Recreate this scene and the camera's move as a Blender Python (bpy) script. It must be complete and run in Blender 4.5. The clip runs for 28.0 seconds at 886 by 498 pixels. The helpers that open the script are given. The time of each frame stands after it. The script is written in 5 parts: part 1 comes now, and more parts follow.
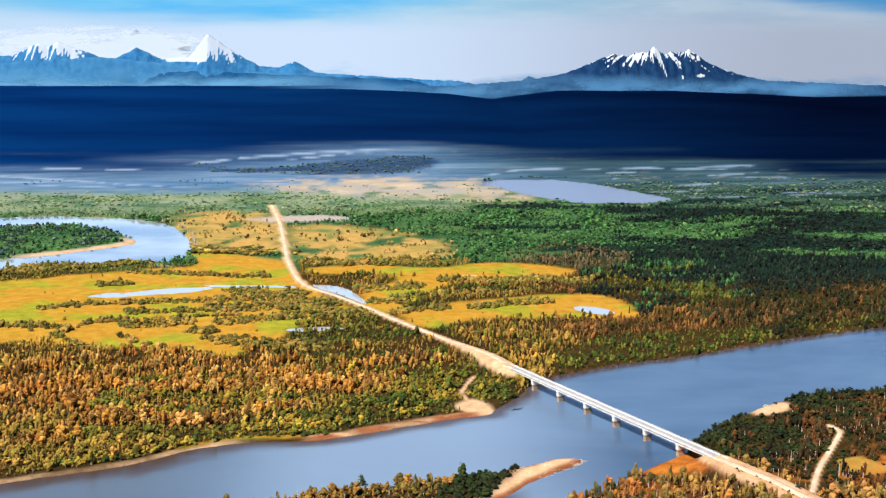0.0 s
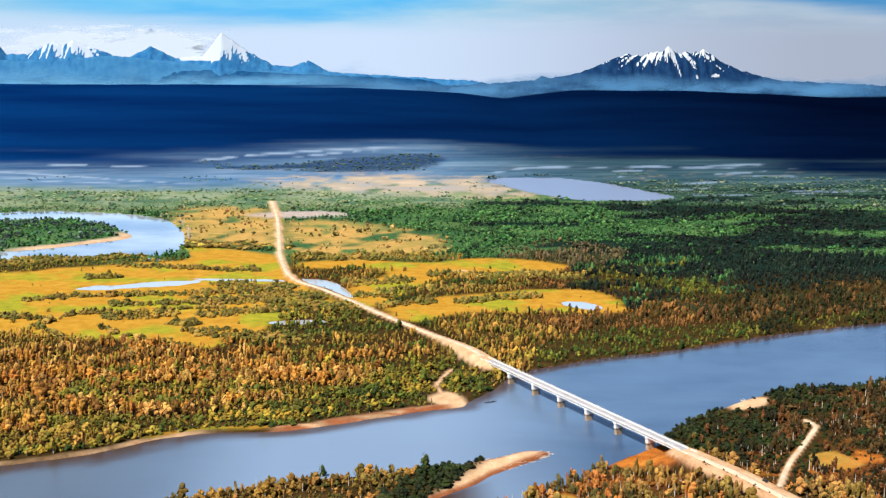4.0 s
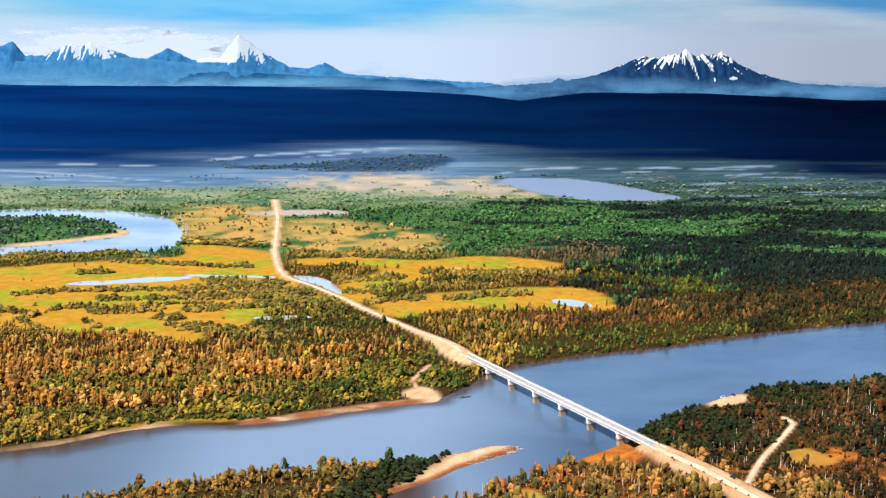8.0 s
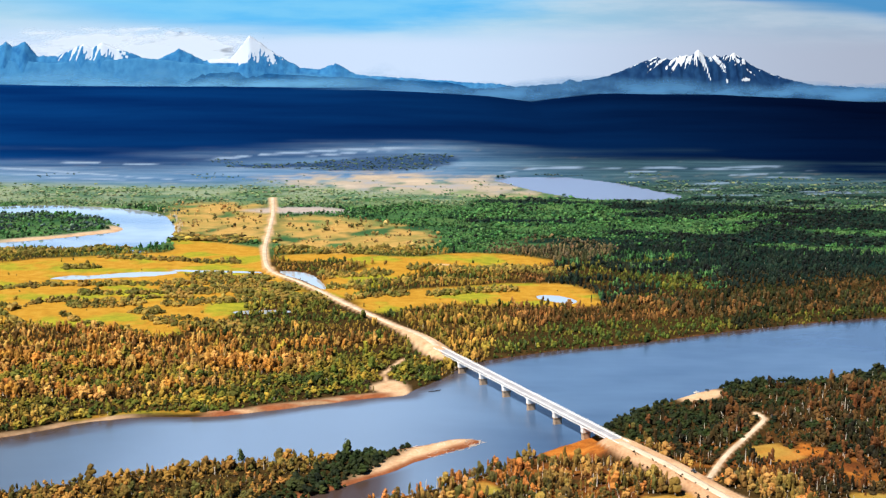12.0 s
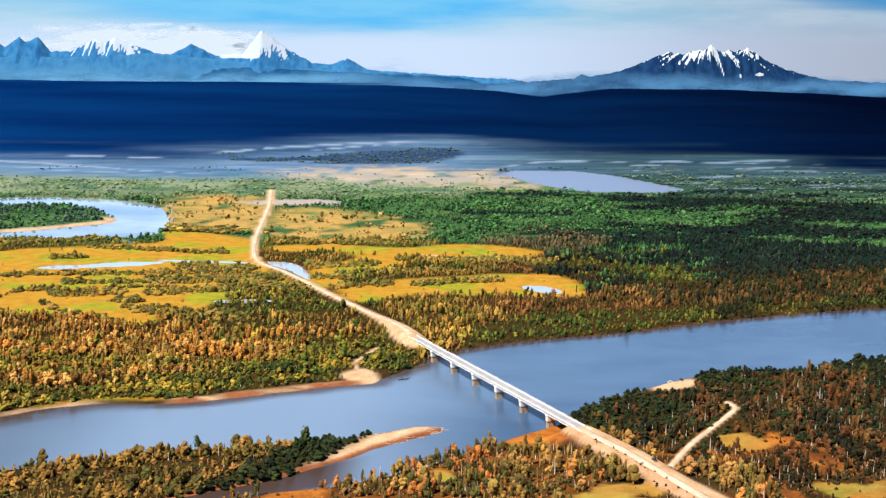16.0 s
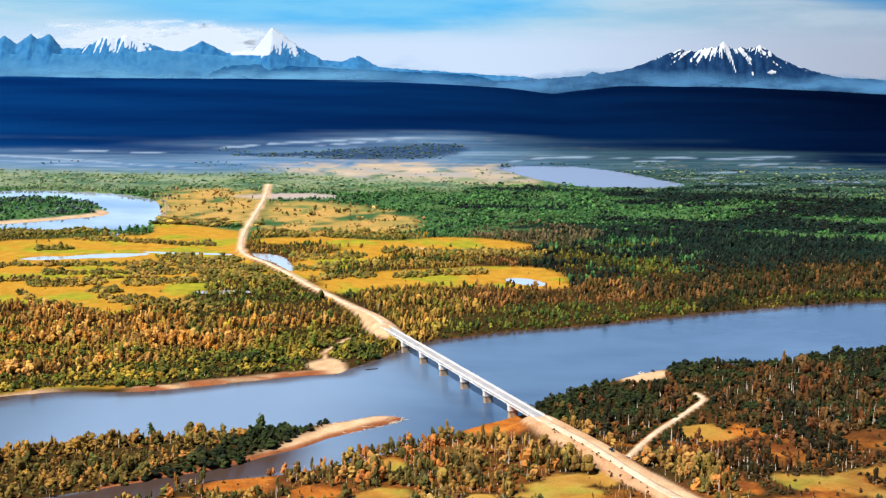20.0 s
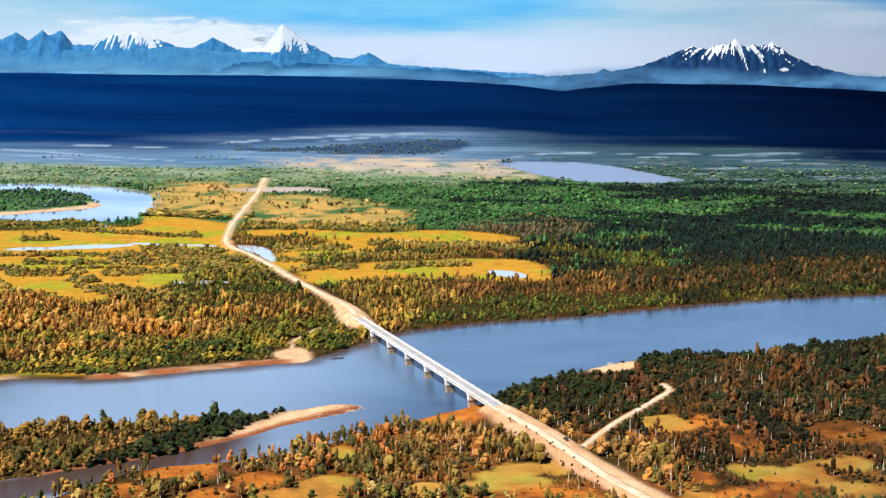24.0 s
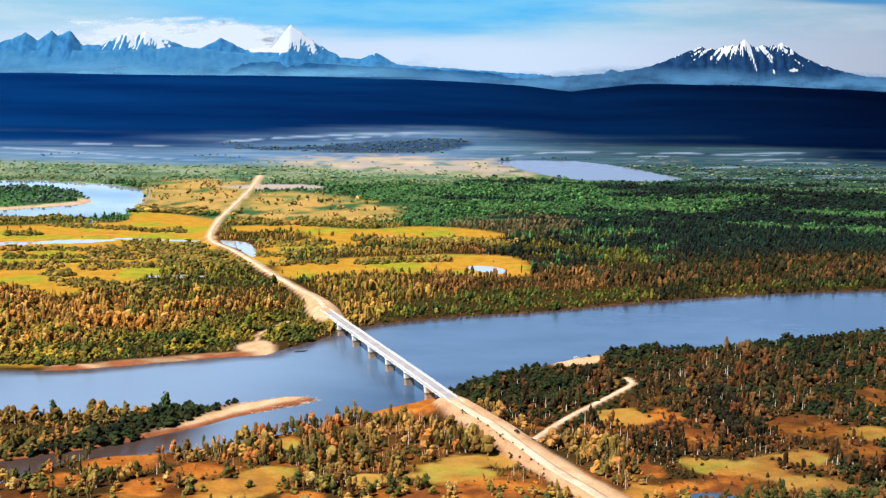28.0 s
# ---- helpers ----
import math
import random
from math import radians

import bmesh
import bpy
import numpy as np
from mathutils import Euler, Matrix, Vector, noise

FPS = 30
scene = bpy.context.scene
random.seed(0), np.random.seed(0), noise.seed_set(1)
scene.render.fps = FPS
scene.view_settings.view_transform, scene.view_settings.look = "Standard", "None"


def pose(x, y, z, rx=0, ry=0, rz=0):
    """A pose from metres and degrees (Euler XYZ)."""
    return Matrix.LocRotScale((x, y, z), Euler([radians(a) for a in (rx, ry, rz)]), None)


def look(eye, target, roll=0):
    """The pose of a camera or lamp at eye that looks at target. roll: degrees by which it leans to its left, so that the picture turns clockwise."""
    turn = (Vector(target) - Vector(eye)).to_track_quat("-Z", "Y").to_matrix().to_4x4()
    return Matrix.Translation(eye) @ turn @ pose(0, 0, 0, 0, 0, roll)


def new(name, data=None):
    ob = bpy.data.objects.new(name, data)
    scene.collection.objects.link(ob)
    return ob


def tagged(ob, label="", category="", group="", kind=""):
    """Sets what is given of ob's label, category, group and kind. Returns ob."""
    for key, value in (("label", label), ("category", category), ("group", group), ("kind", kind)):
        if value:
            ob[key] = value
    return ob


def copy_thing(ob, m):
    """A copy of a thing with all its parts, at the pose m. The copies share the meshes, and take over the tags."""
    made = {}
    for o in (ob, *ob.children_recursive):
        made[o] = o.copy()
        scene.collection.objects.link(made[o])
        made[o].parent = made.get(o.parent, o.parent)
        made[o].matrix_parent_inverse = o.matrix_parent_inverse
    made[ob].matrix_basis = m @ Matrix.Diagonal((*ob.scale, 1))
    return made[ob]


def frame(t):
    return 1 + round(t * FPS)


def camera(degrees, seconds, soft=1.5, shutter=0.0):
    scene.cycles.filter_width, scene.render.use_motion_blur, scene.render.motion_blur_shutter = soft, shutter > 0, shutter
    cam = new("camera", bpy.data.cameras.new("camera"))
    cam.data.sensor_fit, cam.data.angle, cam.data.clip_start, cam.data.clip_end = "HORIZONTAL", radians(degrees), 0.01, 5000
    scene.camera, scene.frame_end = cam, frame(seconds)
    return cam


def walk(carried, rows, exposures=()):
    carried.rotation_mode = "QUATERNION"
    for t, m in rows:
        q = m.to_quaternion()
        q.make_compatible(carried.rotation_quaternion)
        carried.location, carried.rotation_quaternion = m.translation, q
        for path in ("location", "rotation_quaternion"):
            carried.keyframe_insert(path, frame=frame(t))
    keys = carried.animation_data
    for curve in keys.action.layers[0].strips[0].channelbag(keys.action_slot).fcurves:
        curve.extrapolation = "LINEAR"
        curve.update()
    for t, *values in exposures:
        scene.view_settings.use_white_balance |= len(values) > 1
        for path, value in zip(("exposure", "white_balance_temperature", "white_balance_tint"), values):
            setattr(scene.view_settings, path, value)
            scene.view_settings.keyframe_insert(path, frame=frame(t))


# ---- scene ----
# ---------------------------------------------------------------- camera
cam = camera(38.01, 28.0, soft=1.35)

# seconds, eye x y z, heading, pitch, lean (degrees)
PATH_ROWS = [
    (0.0, -170.2, -36.1, 335.7, -4.235, -9.979, -0.073),
    (1.0, -158.9, -34.3, 332.6, -3.955, -9.986, -0.042),
    (2.0, -147.6, -32.4, 329.4, -3.685, -9.952, -0.009),
    (3.0, -136.2, -30.4, 326.2, -3.401, -9.908, 0.018),
    (6.0, -101.8, -23.9, 316.5, -2.542, -9.731, 0.008),
    (7.0, -90.3, -21.6, 313.3, -2.209, -9.669, 0.041),
    (8.0, -78.9, -19.1, 310.1, -1.869, -9.612, 0.096),
    (9.0, -67.5, -16.5, 306.9, -1.590, -9.546, 0.125),
    (10.0, -56.1, -13.8, 303.8, -1.323, -9.519, 0.130),
    (11.0, -44.8, -11.0, 300.7, -1.085, -9.476, 0.134),
    (12.0, -33.5, -8.1, 297.5, -0.846, -9.425, 0.137),
    (15.0, 0.1, 1.3, 288.3, -0.011, -9.484, 0.115),
    (16.0, 11.3, 4.6, 285.2, 0.217, -9.495, 0.099),
    (17.0, 22.4, 8.0, 282.1, 0.468, -9.493, 0.077),
    (18.0, 33.5, 11.5, 279.0, 0.738, -9.486, 0.078),
    (19.0, 44.6, 14.9, 275.9, 0.976, -9.471, 0.103),
    (20.0, 55.7, 18.5, 272.9, 1.215, -9.473, 0.133),
    (21.0, 66.7, 22.1, 269.8, 1.458, -9.464, 0.172),
    (24.0, 99.7, 32.8, 260.7, 2.195, -9.458, 0.214),
    (25.0, 110.7, 36.3, 257.7, 2.410, -9.425, 0.244),
    (26.0, 121.5, 39.7, 254.9, 2.619, -9.382, 0.258),
    (27.0, 132.3, 43.1, 252.2, 2.859, -9.353, 0.264),
    (28.0, 142.9, 46.3, 249.6, 3.068, -9.307, 0.259),
]


def aim(x, y, z, heading, pitch, lean):
    a, b = radians(heading), radians(pitch)
    way = (-math.sin(a) * math.cos(b), math.cos(a) * math.cos(b), math.sin(b))
    return look((x, y, z), (x + 1000 * way[0], y + 1000 * way[1], z + 1000 * way[2]), lean)


walk(cam, [(r[0], aim(*r[1:])) for r in PATH_ROWS])

# ---------------------------------------------------------------- light
SUN_ELEVATION, SUN_AZIMUTH = 55.0, 224.0      # azimuth clockwise from +y
sun = new("sun", bpy.data.lights.new("sun", "SUN"))
sun.data.energy, sun.data.angle, sun.data.color = 5.0, radians(0.6), (1.0, 0.92, 0.79)
sun_from = Vector((math.sin(radians(SUN_AZIMUTH)) * math.cos(radians(SUN_ELEVATION)),
                   math.cos(radians(SUN_AZIMUTH)) * math.cos(radians(SUN_ELEVATION)),
                   math.sin(radians(SUN_ELEVATION))))
sun.matrix_world = look((0, 0, 900), Vector((0, 0, 900)) - sun_from)


class Nodes:
    """Short hand for node trees."""

    def __init__(self, tree):
        self.tree = tree
        tree.nodes.clear()

    def add(self, kind, **values):
        node = self.tree.nodes.new(kind)
        for key, value in values.items():
            if key == "op":
                node.operation = value
            elif key == "blend":
                node.data_type, node.blend_type = "RGBA", value
            elif key == "inputs":
                for slot, v in value.items():
                    self.put(node.inputs[slot], v)
        return node

    def put(self, socket, v):
        if isinstance(v, bpy.types.NodeSocket):
            self.tree.links.new(v, socket)
        else:
            socket.default_value = v

    def math(self, op, a, b=0.0, c=0.0, clamp=False):
        node = self.add("ShaderNodeMath", op=op, inputs={0: a, 1: b, 2: c})
        node.use_clamp = clamp
        return node.outputs[0]

    def mix(self, fac, a, b, blend="MIX"):
        node = self.add("ShaderNodeMix", blend=blend)
        self.put(node.inputs[0], fac), self.put(node.inputs[6], a), self.put(node.inputs[7], b)
        return node.outputs[2]

    def noise(self, vector, scale, detail=3.0, rough=0.55):
        node = self.add("ShaderNodeTexNoise", inputs={"Scale": scale, "Detail": detail, "Roughness": rough})
        if vector is not None:
            self.put(node.inputs["Vector"], vector)
        return node.outputs["Fac"]

    def ramp(self, fac, *stops):
        node = self.add("ShaderNodeValToRGB", inputs={0: fac})
        el = node.color_ramp.elements
        while len(el) < len(stops):
            el.new(0.5)
        for e, (at, col) in zip(el, stops):
            e.position, e.color = at, (*col, 1.0)
        return node.outputs[0]

    def step(self, v, lo, hi):
        node = self.add("ShaderNodeMapRange", inputs={0: v, 1: lo, 2: hi, 3: 0.0, 4: 1.0})
        node.interpolation_type = "SMOOTHSTEP"
        return node.outputs[0]


def rgb(r, g, b):
    return (r, g, b, 1.0)


SKY_BLUE = (0.030, 0.088, 0.105)
world = bpy.data.worlds.new("sky")
scene.world = world
world.use_nodes = True
n = Nodes(world.node_tree)
coord = n.add("ShaderNodeTexCoord").outputs["Generated"]
xyz = n.add("ShaderNodeSeparateXYZ", inputs={0: coord})
up = n.math("ADD", n.math("MULTIPLY", n.math("MAXIMUM", xyz.outputs[2], 0.0), 2.0), 0.14)
sky_way = n.add("ShaderNodeCombineXYZ", inputs={0: xyz.outputs[0], 1: xyz.outputs[1], 2: up}).outputs[0]
sky = n.add("ShaderNodeTexSky", inputs={0: sky_way})
sky.sky_type, sky.sun_disc = "NISHITA", False
sky.sun_elevation, sky.sun_rotation = radians(SUN_ELEVATION), radians(SUN_AZIMUTH)
sky.air_density, sky.dust_density, sky.ozone_density = 1.0, 0.3, 3.0
# white cloud low over the mountains, a window of clear cyan in the north-west, grey cloud in the north-east
streak = n.noise(n.add("ShaderNodeMapping", inputs={0: coord, 3: (3.0, 3.0, 40.0)}).outputs[0], 1.6, 5.0, 0.5)
wisp = n.noise(n.add("ShaderNodeMapping", inputs={0: coord, 1: (3.1, 0.0, 0.4), 3: (7.0, 7.0, 48.0)}).outputs[0], 1.5, 6.0, 0.6)
sx, sz = xyz.outputs[0], xyz.outputs[2]
lift = n.math("ADD", sz, n.math("MULTIPLY", n.math("SUBTRACT", streak, 0.5), 0.022))
reach = n.math("ADD", n.math("ABSOLUTE", n.math("ADD", sx, n.math("ADD", 0.105, n.math("MULTIPLY", n.math("SUBTRACT", wisp, 0.5), 0.10)))), n.math("MULTIPLY", sz, -3.6))
window = n.math("MULTIPLY", n.step(reach, 0.16, 0.02), n.step(lift, -0.006, 0.014))
corner = n.step(n.math("ADD", n.math("ADD", sx, n.math("MULTIPLY", lift, 8.0)), n.math("MULTIPLY", n.math("SUBTRACT", wisp, 0.5), 0.08)), 0.40, 0.50)
blue = n.mix(1.0, sky.outputs[0], rgb(SKY_BLUE[0], SKY_BLUE[1], SKY_BLUE[2]), "MULTIPLY")
low = n.mix(n.step(sx, -0.02, 0.36), rgb(0.40, 0.49, 0.63), rgb(0.26, 0.295, 0.375))
veil = n.mix(n.step(sx, 0.0, 0.30), n.mix(n.step(wisp, 0.3, 0.7), rgb(0.21, 0.40, 0.54), rgb(0.33, 0.46, 0.56)), n.mix(n.step(wisp, 0.3, 0.7), rgb(0.20, 0.30, 0.40), rgb(0.30, 0.37, 0.45)))
cloud = n.mix(n.step(n.math("ADD", lift, n.math("MULTIPLY", wisp, 0.010)), -0.008, 0.022), low, veil)
cyan = n.mix(n.step(wisp, 0.25, 0.7), rgb(0.050, 0.31, 0.60), rgb(0.12, 0.38, 0.60))
sky_colour = n.mix(n.math("MULTIPLY", window, 0.95), cloud, cyan)
sky_colour = n.mix(n.math("MULTIPLY", corner, 0.9), sky_colour, rgb(0.030, 0.175, 0.37))
# higher up the northern cloud thins out into deep clear blue
north_sky = n.math("MULTIPLY", n.step(xyz.outputs[1], 0.55, 0.93), n.step(sz, 0.42, 0.17))
bank = n.mix(n.step(streak, 0.3, 0.7), rgb(0.37, 0.67, 1.14), rgb(0.47, 0.75, 1.20))
deep = n.mix(n.math("MULTIPLY", n.step(sz, 0.04, 0.36), 0.93), blue, n.mix(1.0, blue, rgb(0.08, 0.15, 0.26), "MULTIPLY"))
above = n.mix(north_sky, deep, bank)
sky_colour = n.mix(n.step(sz, 0.03, 0.09), sky_colour, above)
background = n.add("ShaderNodeBackground", inputs={0: sky_colour, 1: 1.0})
n.tree.links.new(background.outputs[0], n.add("ShaderNodeOutputWorld").inputs[0])
scene.view_settings.exposure = 0.67

# ---------------------------------------------------------------- materials


def material(name, rough=0.9, metal=0.0, spec=0.25):
    m = bpy.data.materials.new(name)
    m.use_nodes = True
    k = Nodes(m.node_tree)
    out = k.add("ShaderNodeOutputMaterial")
    b = k.add("ShaderNodeBsdfPrincipled", inputs={"Roughness": rough, "Metallic": metal, "Specular IOR Level": spec})
    k.tree.links.new(b.outputs[0], out.inputs[0])
    k.bsdf, k.out = b, out
    return m, k


def place_of(k):
    return k.add("ShaderNodeNewGeometry").outputs["Position"]


def bump(k, height, strength, distance):
    b = k.add("ShaderNodeBump", inputs={"Strength": strength, "Distance": distance, "Height": height})
    k.put(k.bsdf.inputs["Normal"], b.outputs[0])


def mottled(name, dark, light, scale, rough=0.9, fine=None, depth=0.0, spec=0.25):
    m, k = material(name, rough, 0.0, spec)
    p = place_of(k)
    broad = k.noise(p, scale, 4.0)
    grain = k.noise(p, fine or scale * 9, 3.0)
    fac = k.step(k.math("ADD", k.math("MULTIPLY", broad, 0.65), k.math("MULTIPLY", grain, 0.35)), 0.33, 0.67)
    k.put(k.bsdf.inputs["Base Color"], k.mix(fac, rgb(*dark), rgb(*light)))
    if depth:
        bump(k, grain, 0.6, depth)
    return m


def leaf_material(name):
    m, k = material(name, 0.75, 0.0, 0.2)
    tint = k.add("ShaderNodeAttribute")
    tint.attribute_name = "tint"
    grain = k.noise(place_of(k), 0.9, 2.0)
    own = k.add("ShaderNodeObjectInfo").outputs["Random"]
    shade = k.math("MULTIPLY", k.math("ADD", k.math("MULTIPLY", grain, 0.9), 0.55), k.math("ADD", k.math("MULTIPLY", own, 0.3), 0.85))
    k.put(k.bsdf.inputs["Base Color"], k.mix(1.0, tint.outputs[0], k.add("ShaderNodeCombineXYZ", inputs={0: shade, 1: shade, 2: shade}).outputs[0], "MULTIPLY"))
    return m


LEAF = leaf_material("autumn_leaves")
BARK = mottled("birch_bark", (0.44, 0.37, 0.30), (0.78, 0.72, 0.64), 0.8)
CONCRETE = mottled("pale_concrete", (0.72, 0.70, 0.68), (0.84, 0.83, 0.82), 0.15, 0.8)
PIER_STONE = mottled("stained_concrete", (0.30, 0.20, 0.13), (0.48, 0.36, 0.26), 0.35, 0.85)
DECK_TOP = mottled("deck_asphalt", (0.27, 0.27, 0.30), (0.38, 0.38, 0.41), 0.1, 0.8)
RAIL = mottled("white_railing", (0.68, 0.68, 0.70), (0.82, 0.82, 0.83), 0.5, 0.5)
WOOD = mottled("bleached_driftwood", (0.48, 0.36, 0.28), (0.76, 0.66, 0.56), 0.6)

# water: still, dark, mirrors the sky
WATER, k = material("river_water", 0.26, 0.0, 0.5)
p = place_of(k)
bank_mirror_w = k.add("ShaderNodeAttribute")
bank_mirror_w.attribute_name = "bank_mirror"
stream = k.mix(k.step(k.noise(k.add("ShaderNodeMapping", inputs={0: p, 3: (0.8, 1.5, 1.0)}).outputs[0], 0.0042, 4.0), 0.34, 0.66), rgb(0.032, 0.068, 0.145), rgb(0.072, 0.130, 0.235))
# stronger sky reflection painted as a paler stretch, weaker as a darker one
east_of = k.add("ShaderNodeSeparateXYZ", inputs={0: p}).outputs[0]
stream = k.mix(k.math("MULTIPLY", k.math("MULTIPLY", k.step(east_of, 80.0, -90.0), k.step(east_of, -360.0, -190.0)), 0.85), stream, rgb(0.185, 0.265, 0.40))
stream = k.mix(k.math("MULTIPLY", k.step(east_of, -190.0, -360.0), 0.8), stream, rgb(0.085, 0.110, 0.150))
# dark reflection of the bank trees, put into the colour as brown
k.put(k.bsdf.inputs["Base Color"], k.mix(bank_mirror_w.outputs["Fac"], stream, rgb(0.050, 0.026, 0.014)))
k.put(k.bsdf.inputs["Specular IOR Level"], k.math("SUBTRACT", 0.5, k.math("MULTIPLY", bank_mirror_w.outputs["Fac"], 0.3)))
k.bsdf.inputs["IOR"].default_value = 1.33
ripple = k.noise(k.add("ShaderNodeMapping", inputs={0: p, 3: (0.25, 0.5, 1.0)}).outputs[0], 1.0, 3.0)
bump(k, ripple, 0.35, 0.10)

POOL, k = material("pool_water", 0.06, 0.0, 0.5)
p = place_of(k)
# part of the sky's reflection is put into these pale water colours
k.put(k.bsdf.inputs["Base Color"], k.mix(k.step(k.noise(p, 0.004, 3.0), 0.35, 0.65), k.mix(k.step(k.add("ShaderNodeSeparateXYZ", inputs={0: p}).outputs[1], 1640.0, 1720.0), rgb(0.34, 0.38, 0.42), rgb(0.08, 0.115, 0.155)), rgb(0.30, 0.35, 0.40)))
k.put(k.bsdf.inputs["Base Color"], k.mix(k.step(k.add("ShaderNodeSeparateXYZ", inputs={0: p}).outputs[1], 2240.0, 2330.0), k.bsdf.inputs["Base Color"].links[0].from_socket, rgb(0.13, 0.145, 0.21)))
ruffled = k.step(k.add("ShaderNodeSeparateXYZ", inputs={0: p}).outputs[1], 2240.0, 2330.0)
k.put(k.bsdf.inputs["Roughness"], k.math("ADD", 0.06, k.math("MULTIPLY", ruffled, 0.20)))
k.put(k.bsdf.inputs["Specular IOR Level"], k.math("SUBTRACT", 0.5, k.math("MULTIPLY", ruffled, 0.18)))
k.bsdf.inputs["IOR"].default_value = 1.33

# the ground's cover, chosen by two sheets of weights
GROUND, k = material("ground_cover", 0.95, 0.0, 0.0)
p = place_of(k)
cover_a = k.add("ShaderNodeAttribute")
cover_a.attribute_name = "cover"
wa = k.add("ShaderNodeSeparateColor", inputs={0: cover_a.outputs[0]})
cover_b = k.add("ShaderNodeAttribute")
cover_b.attribute_name = "cover_far"
wb = k.add("ShaderNodeSeparateColor", inputs={0: cover_b.outputs[0]})
big, mid_n, fine = k.noise(p, 0.012, 4.0), k.noise(p, 0.07, 4.0), k.noise(p, 0.5, 3.0)
mixed = k.math("ADD", k.math("MULTIPLY", mid_n, 0.6), k.math("MULTIPLY", fine, 0.4))
soil = k.ramp(mixed, (0.3, (0.020, 0.014, 0.006)), (0.5, (0.038, 0.024, 0.009)), (0.7, (0.085, 0.05, 0.016)))
field = k.ramp(mixed, (0.3, (0.27, 0.135, 0.020)), (0.5, (0.40, 0.215, 0.026)), (0.72, (0.46, 0.285, 0.055)))
green = k.ramp(mixed, (0.3, (0.14, 0.17, 0.02)), (0.7, (0.38, 0.34, 0.03)))
field = k.mix(k.step(big, 0.48, 0.60), field, green)
sand = k.ramp(mixed, (0.3, (0.38, 0.21, 0.11)), (0.5, (0.54, 0.355, 0.215)), (0.75, (0.68, 0.51, 0.36)))
mud = k.ramp(mixed, (0.3, (0.13, 0.042, 0.018)), (0.7, (0.32, 0.115, 0.05)))
heath = k.ramp(mixed, (0.3, (0.17, 0.050, 0.012)), (0.5, (0.38, 0.125, 0.022)), (0.7, (0.52, 0.22, 0.045)))
heath = k.mix(k.step(k.noise(p, 0.03, 3.0), 0.40, 0.60), k.ramp(mixed, (0.3, (0.07, 0.022, 0.010)), (0.7, (0.24, 0.078, 0.022))), heath)
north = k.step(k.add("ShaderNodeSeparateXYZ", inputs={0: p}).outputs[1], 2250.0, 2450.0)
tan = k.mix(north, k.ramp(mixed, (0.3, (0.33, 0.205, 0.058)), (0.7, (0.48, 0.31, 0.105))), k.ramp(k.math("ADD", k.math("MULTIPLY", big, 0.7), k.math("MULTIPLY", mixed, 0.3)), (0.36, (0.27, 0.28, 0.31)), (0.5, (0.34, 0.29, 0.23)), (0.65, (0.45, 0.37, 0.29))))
woods = k.ramp(k.math("ADD", k.math("MULTIPLY", big, 0.6), k.math("MULTIPLY", mixed, 0.4)), (0.36, (0.020, 0.062, 0.030)), (0.5, (0.050, 0.120, 0.044)), (0.66, (0.115, 0.19, 0.062)))
dark_w = k.add("ShaderNodeAttribute")
dark_w.attribute_name = "dark_wood"
# distance haze put into the far woods: pale westward, teal eastward
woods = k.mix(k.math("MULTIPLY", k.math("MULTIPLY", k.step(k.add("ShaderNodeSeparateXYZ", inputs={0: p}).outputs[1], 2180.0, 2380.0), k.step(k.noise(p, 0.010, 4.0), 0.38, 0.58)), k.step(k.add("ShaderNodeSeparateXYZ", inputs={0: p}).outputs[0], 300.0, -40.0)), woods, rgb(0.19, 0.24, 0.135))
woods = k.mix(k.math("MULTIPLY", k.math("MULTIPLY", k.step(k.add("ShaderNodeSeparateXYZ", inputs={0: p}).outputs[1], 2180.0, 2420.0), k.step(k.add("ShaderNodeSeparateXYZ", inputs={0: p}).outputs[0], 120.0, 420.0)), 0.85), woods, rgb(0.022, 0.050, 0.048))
# cloud shade put into the ground colour of the dark wood
woods = k.mix(k.math("MULTIPLY", dark_w.outputs["Fac"], 0.92), woods, rgb(0.005, 0.015, 0.016))
# blue haze and cloud shade put into the hills' colour, darker eastward
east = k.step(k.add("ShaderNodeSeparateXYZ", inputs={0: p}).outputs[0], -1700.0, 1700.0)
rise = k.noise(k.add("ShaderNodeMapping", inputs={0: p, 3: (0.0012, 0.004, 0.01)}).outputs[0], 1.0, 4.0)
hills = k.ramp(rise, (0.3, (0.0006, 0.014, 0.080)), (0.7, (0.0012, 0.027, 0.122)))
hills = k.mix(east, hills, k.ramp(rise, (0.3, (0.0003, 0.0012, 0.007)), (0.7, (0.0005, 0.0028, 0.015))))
# sky reflection and blue haze put into the marsh colour
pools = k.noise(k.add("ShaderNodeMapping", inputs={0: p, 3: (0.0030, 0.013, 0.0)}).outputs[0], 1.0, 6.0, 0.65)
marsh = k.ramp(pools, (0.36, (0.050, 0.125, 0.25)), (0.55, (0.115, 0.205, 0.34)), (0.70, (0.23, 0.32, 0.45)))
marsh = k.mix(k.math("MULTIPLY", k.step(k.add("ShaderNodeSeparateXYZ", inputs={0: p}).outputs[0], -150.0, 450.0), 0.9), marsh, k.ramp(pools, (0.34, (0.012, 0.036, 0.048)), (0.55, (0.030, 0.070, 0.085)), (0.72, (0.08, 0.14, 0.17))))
c = k.mix(wb.outputs[0], soil, woods)
c = k.mix(wa.outputs[1], c, field)
c = k.mix(wb.outputs[1], c, marsh)
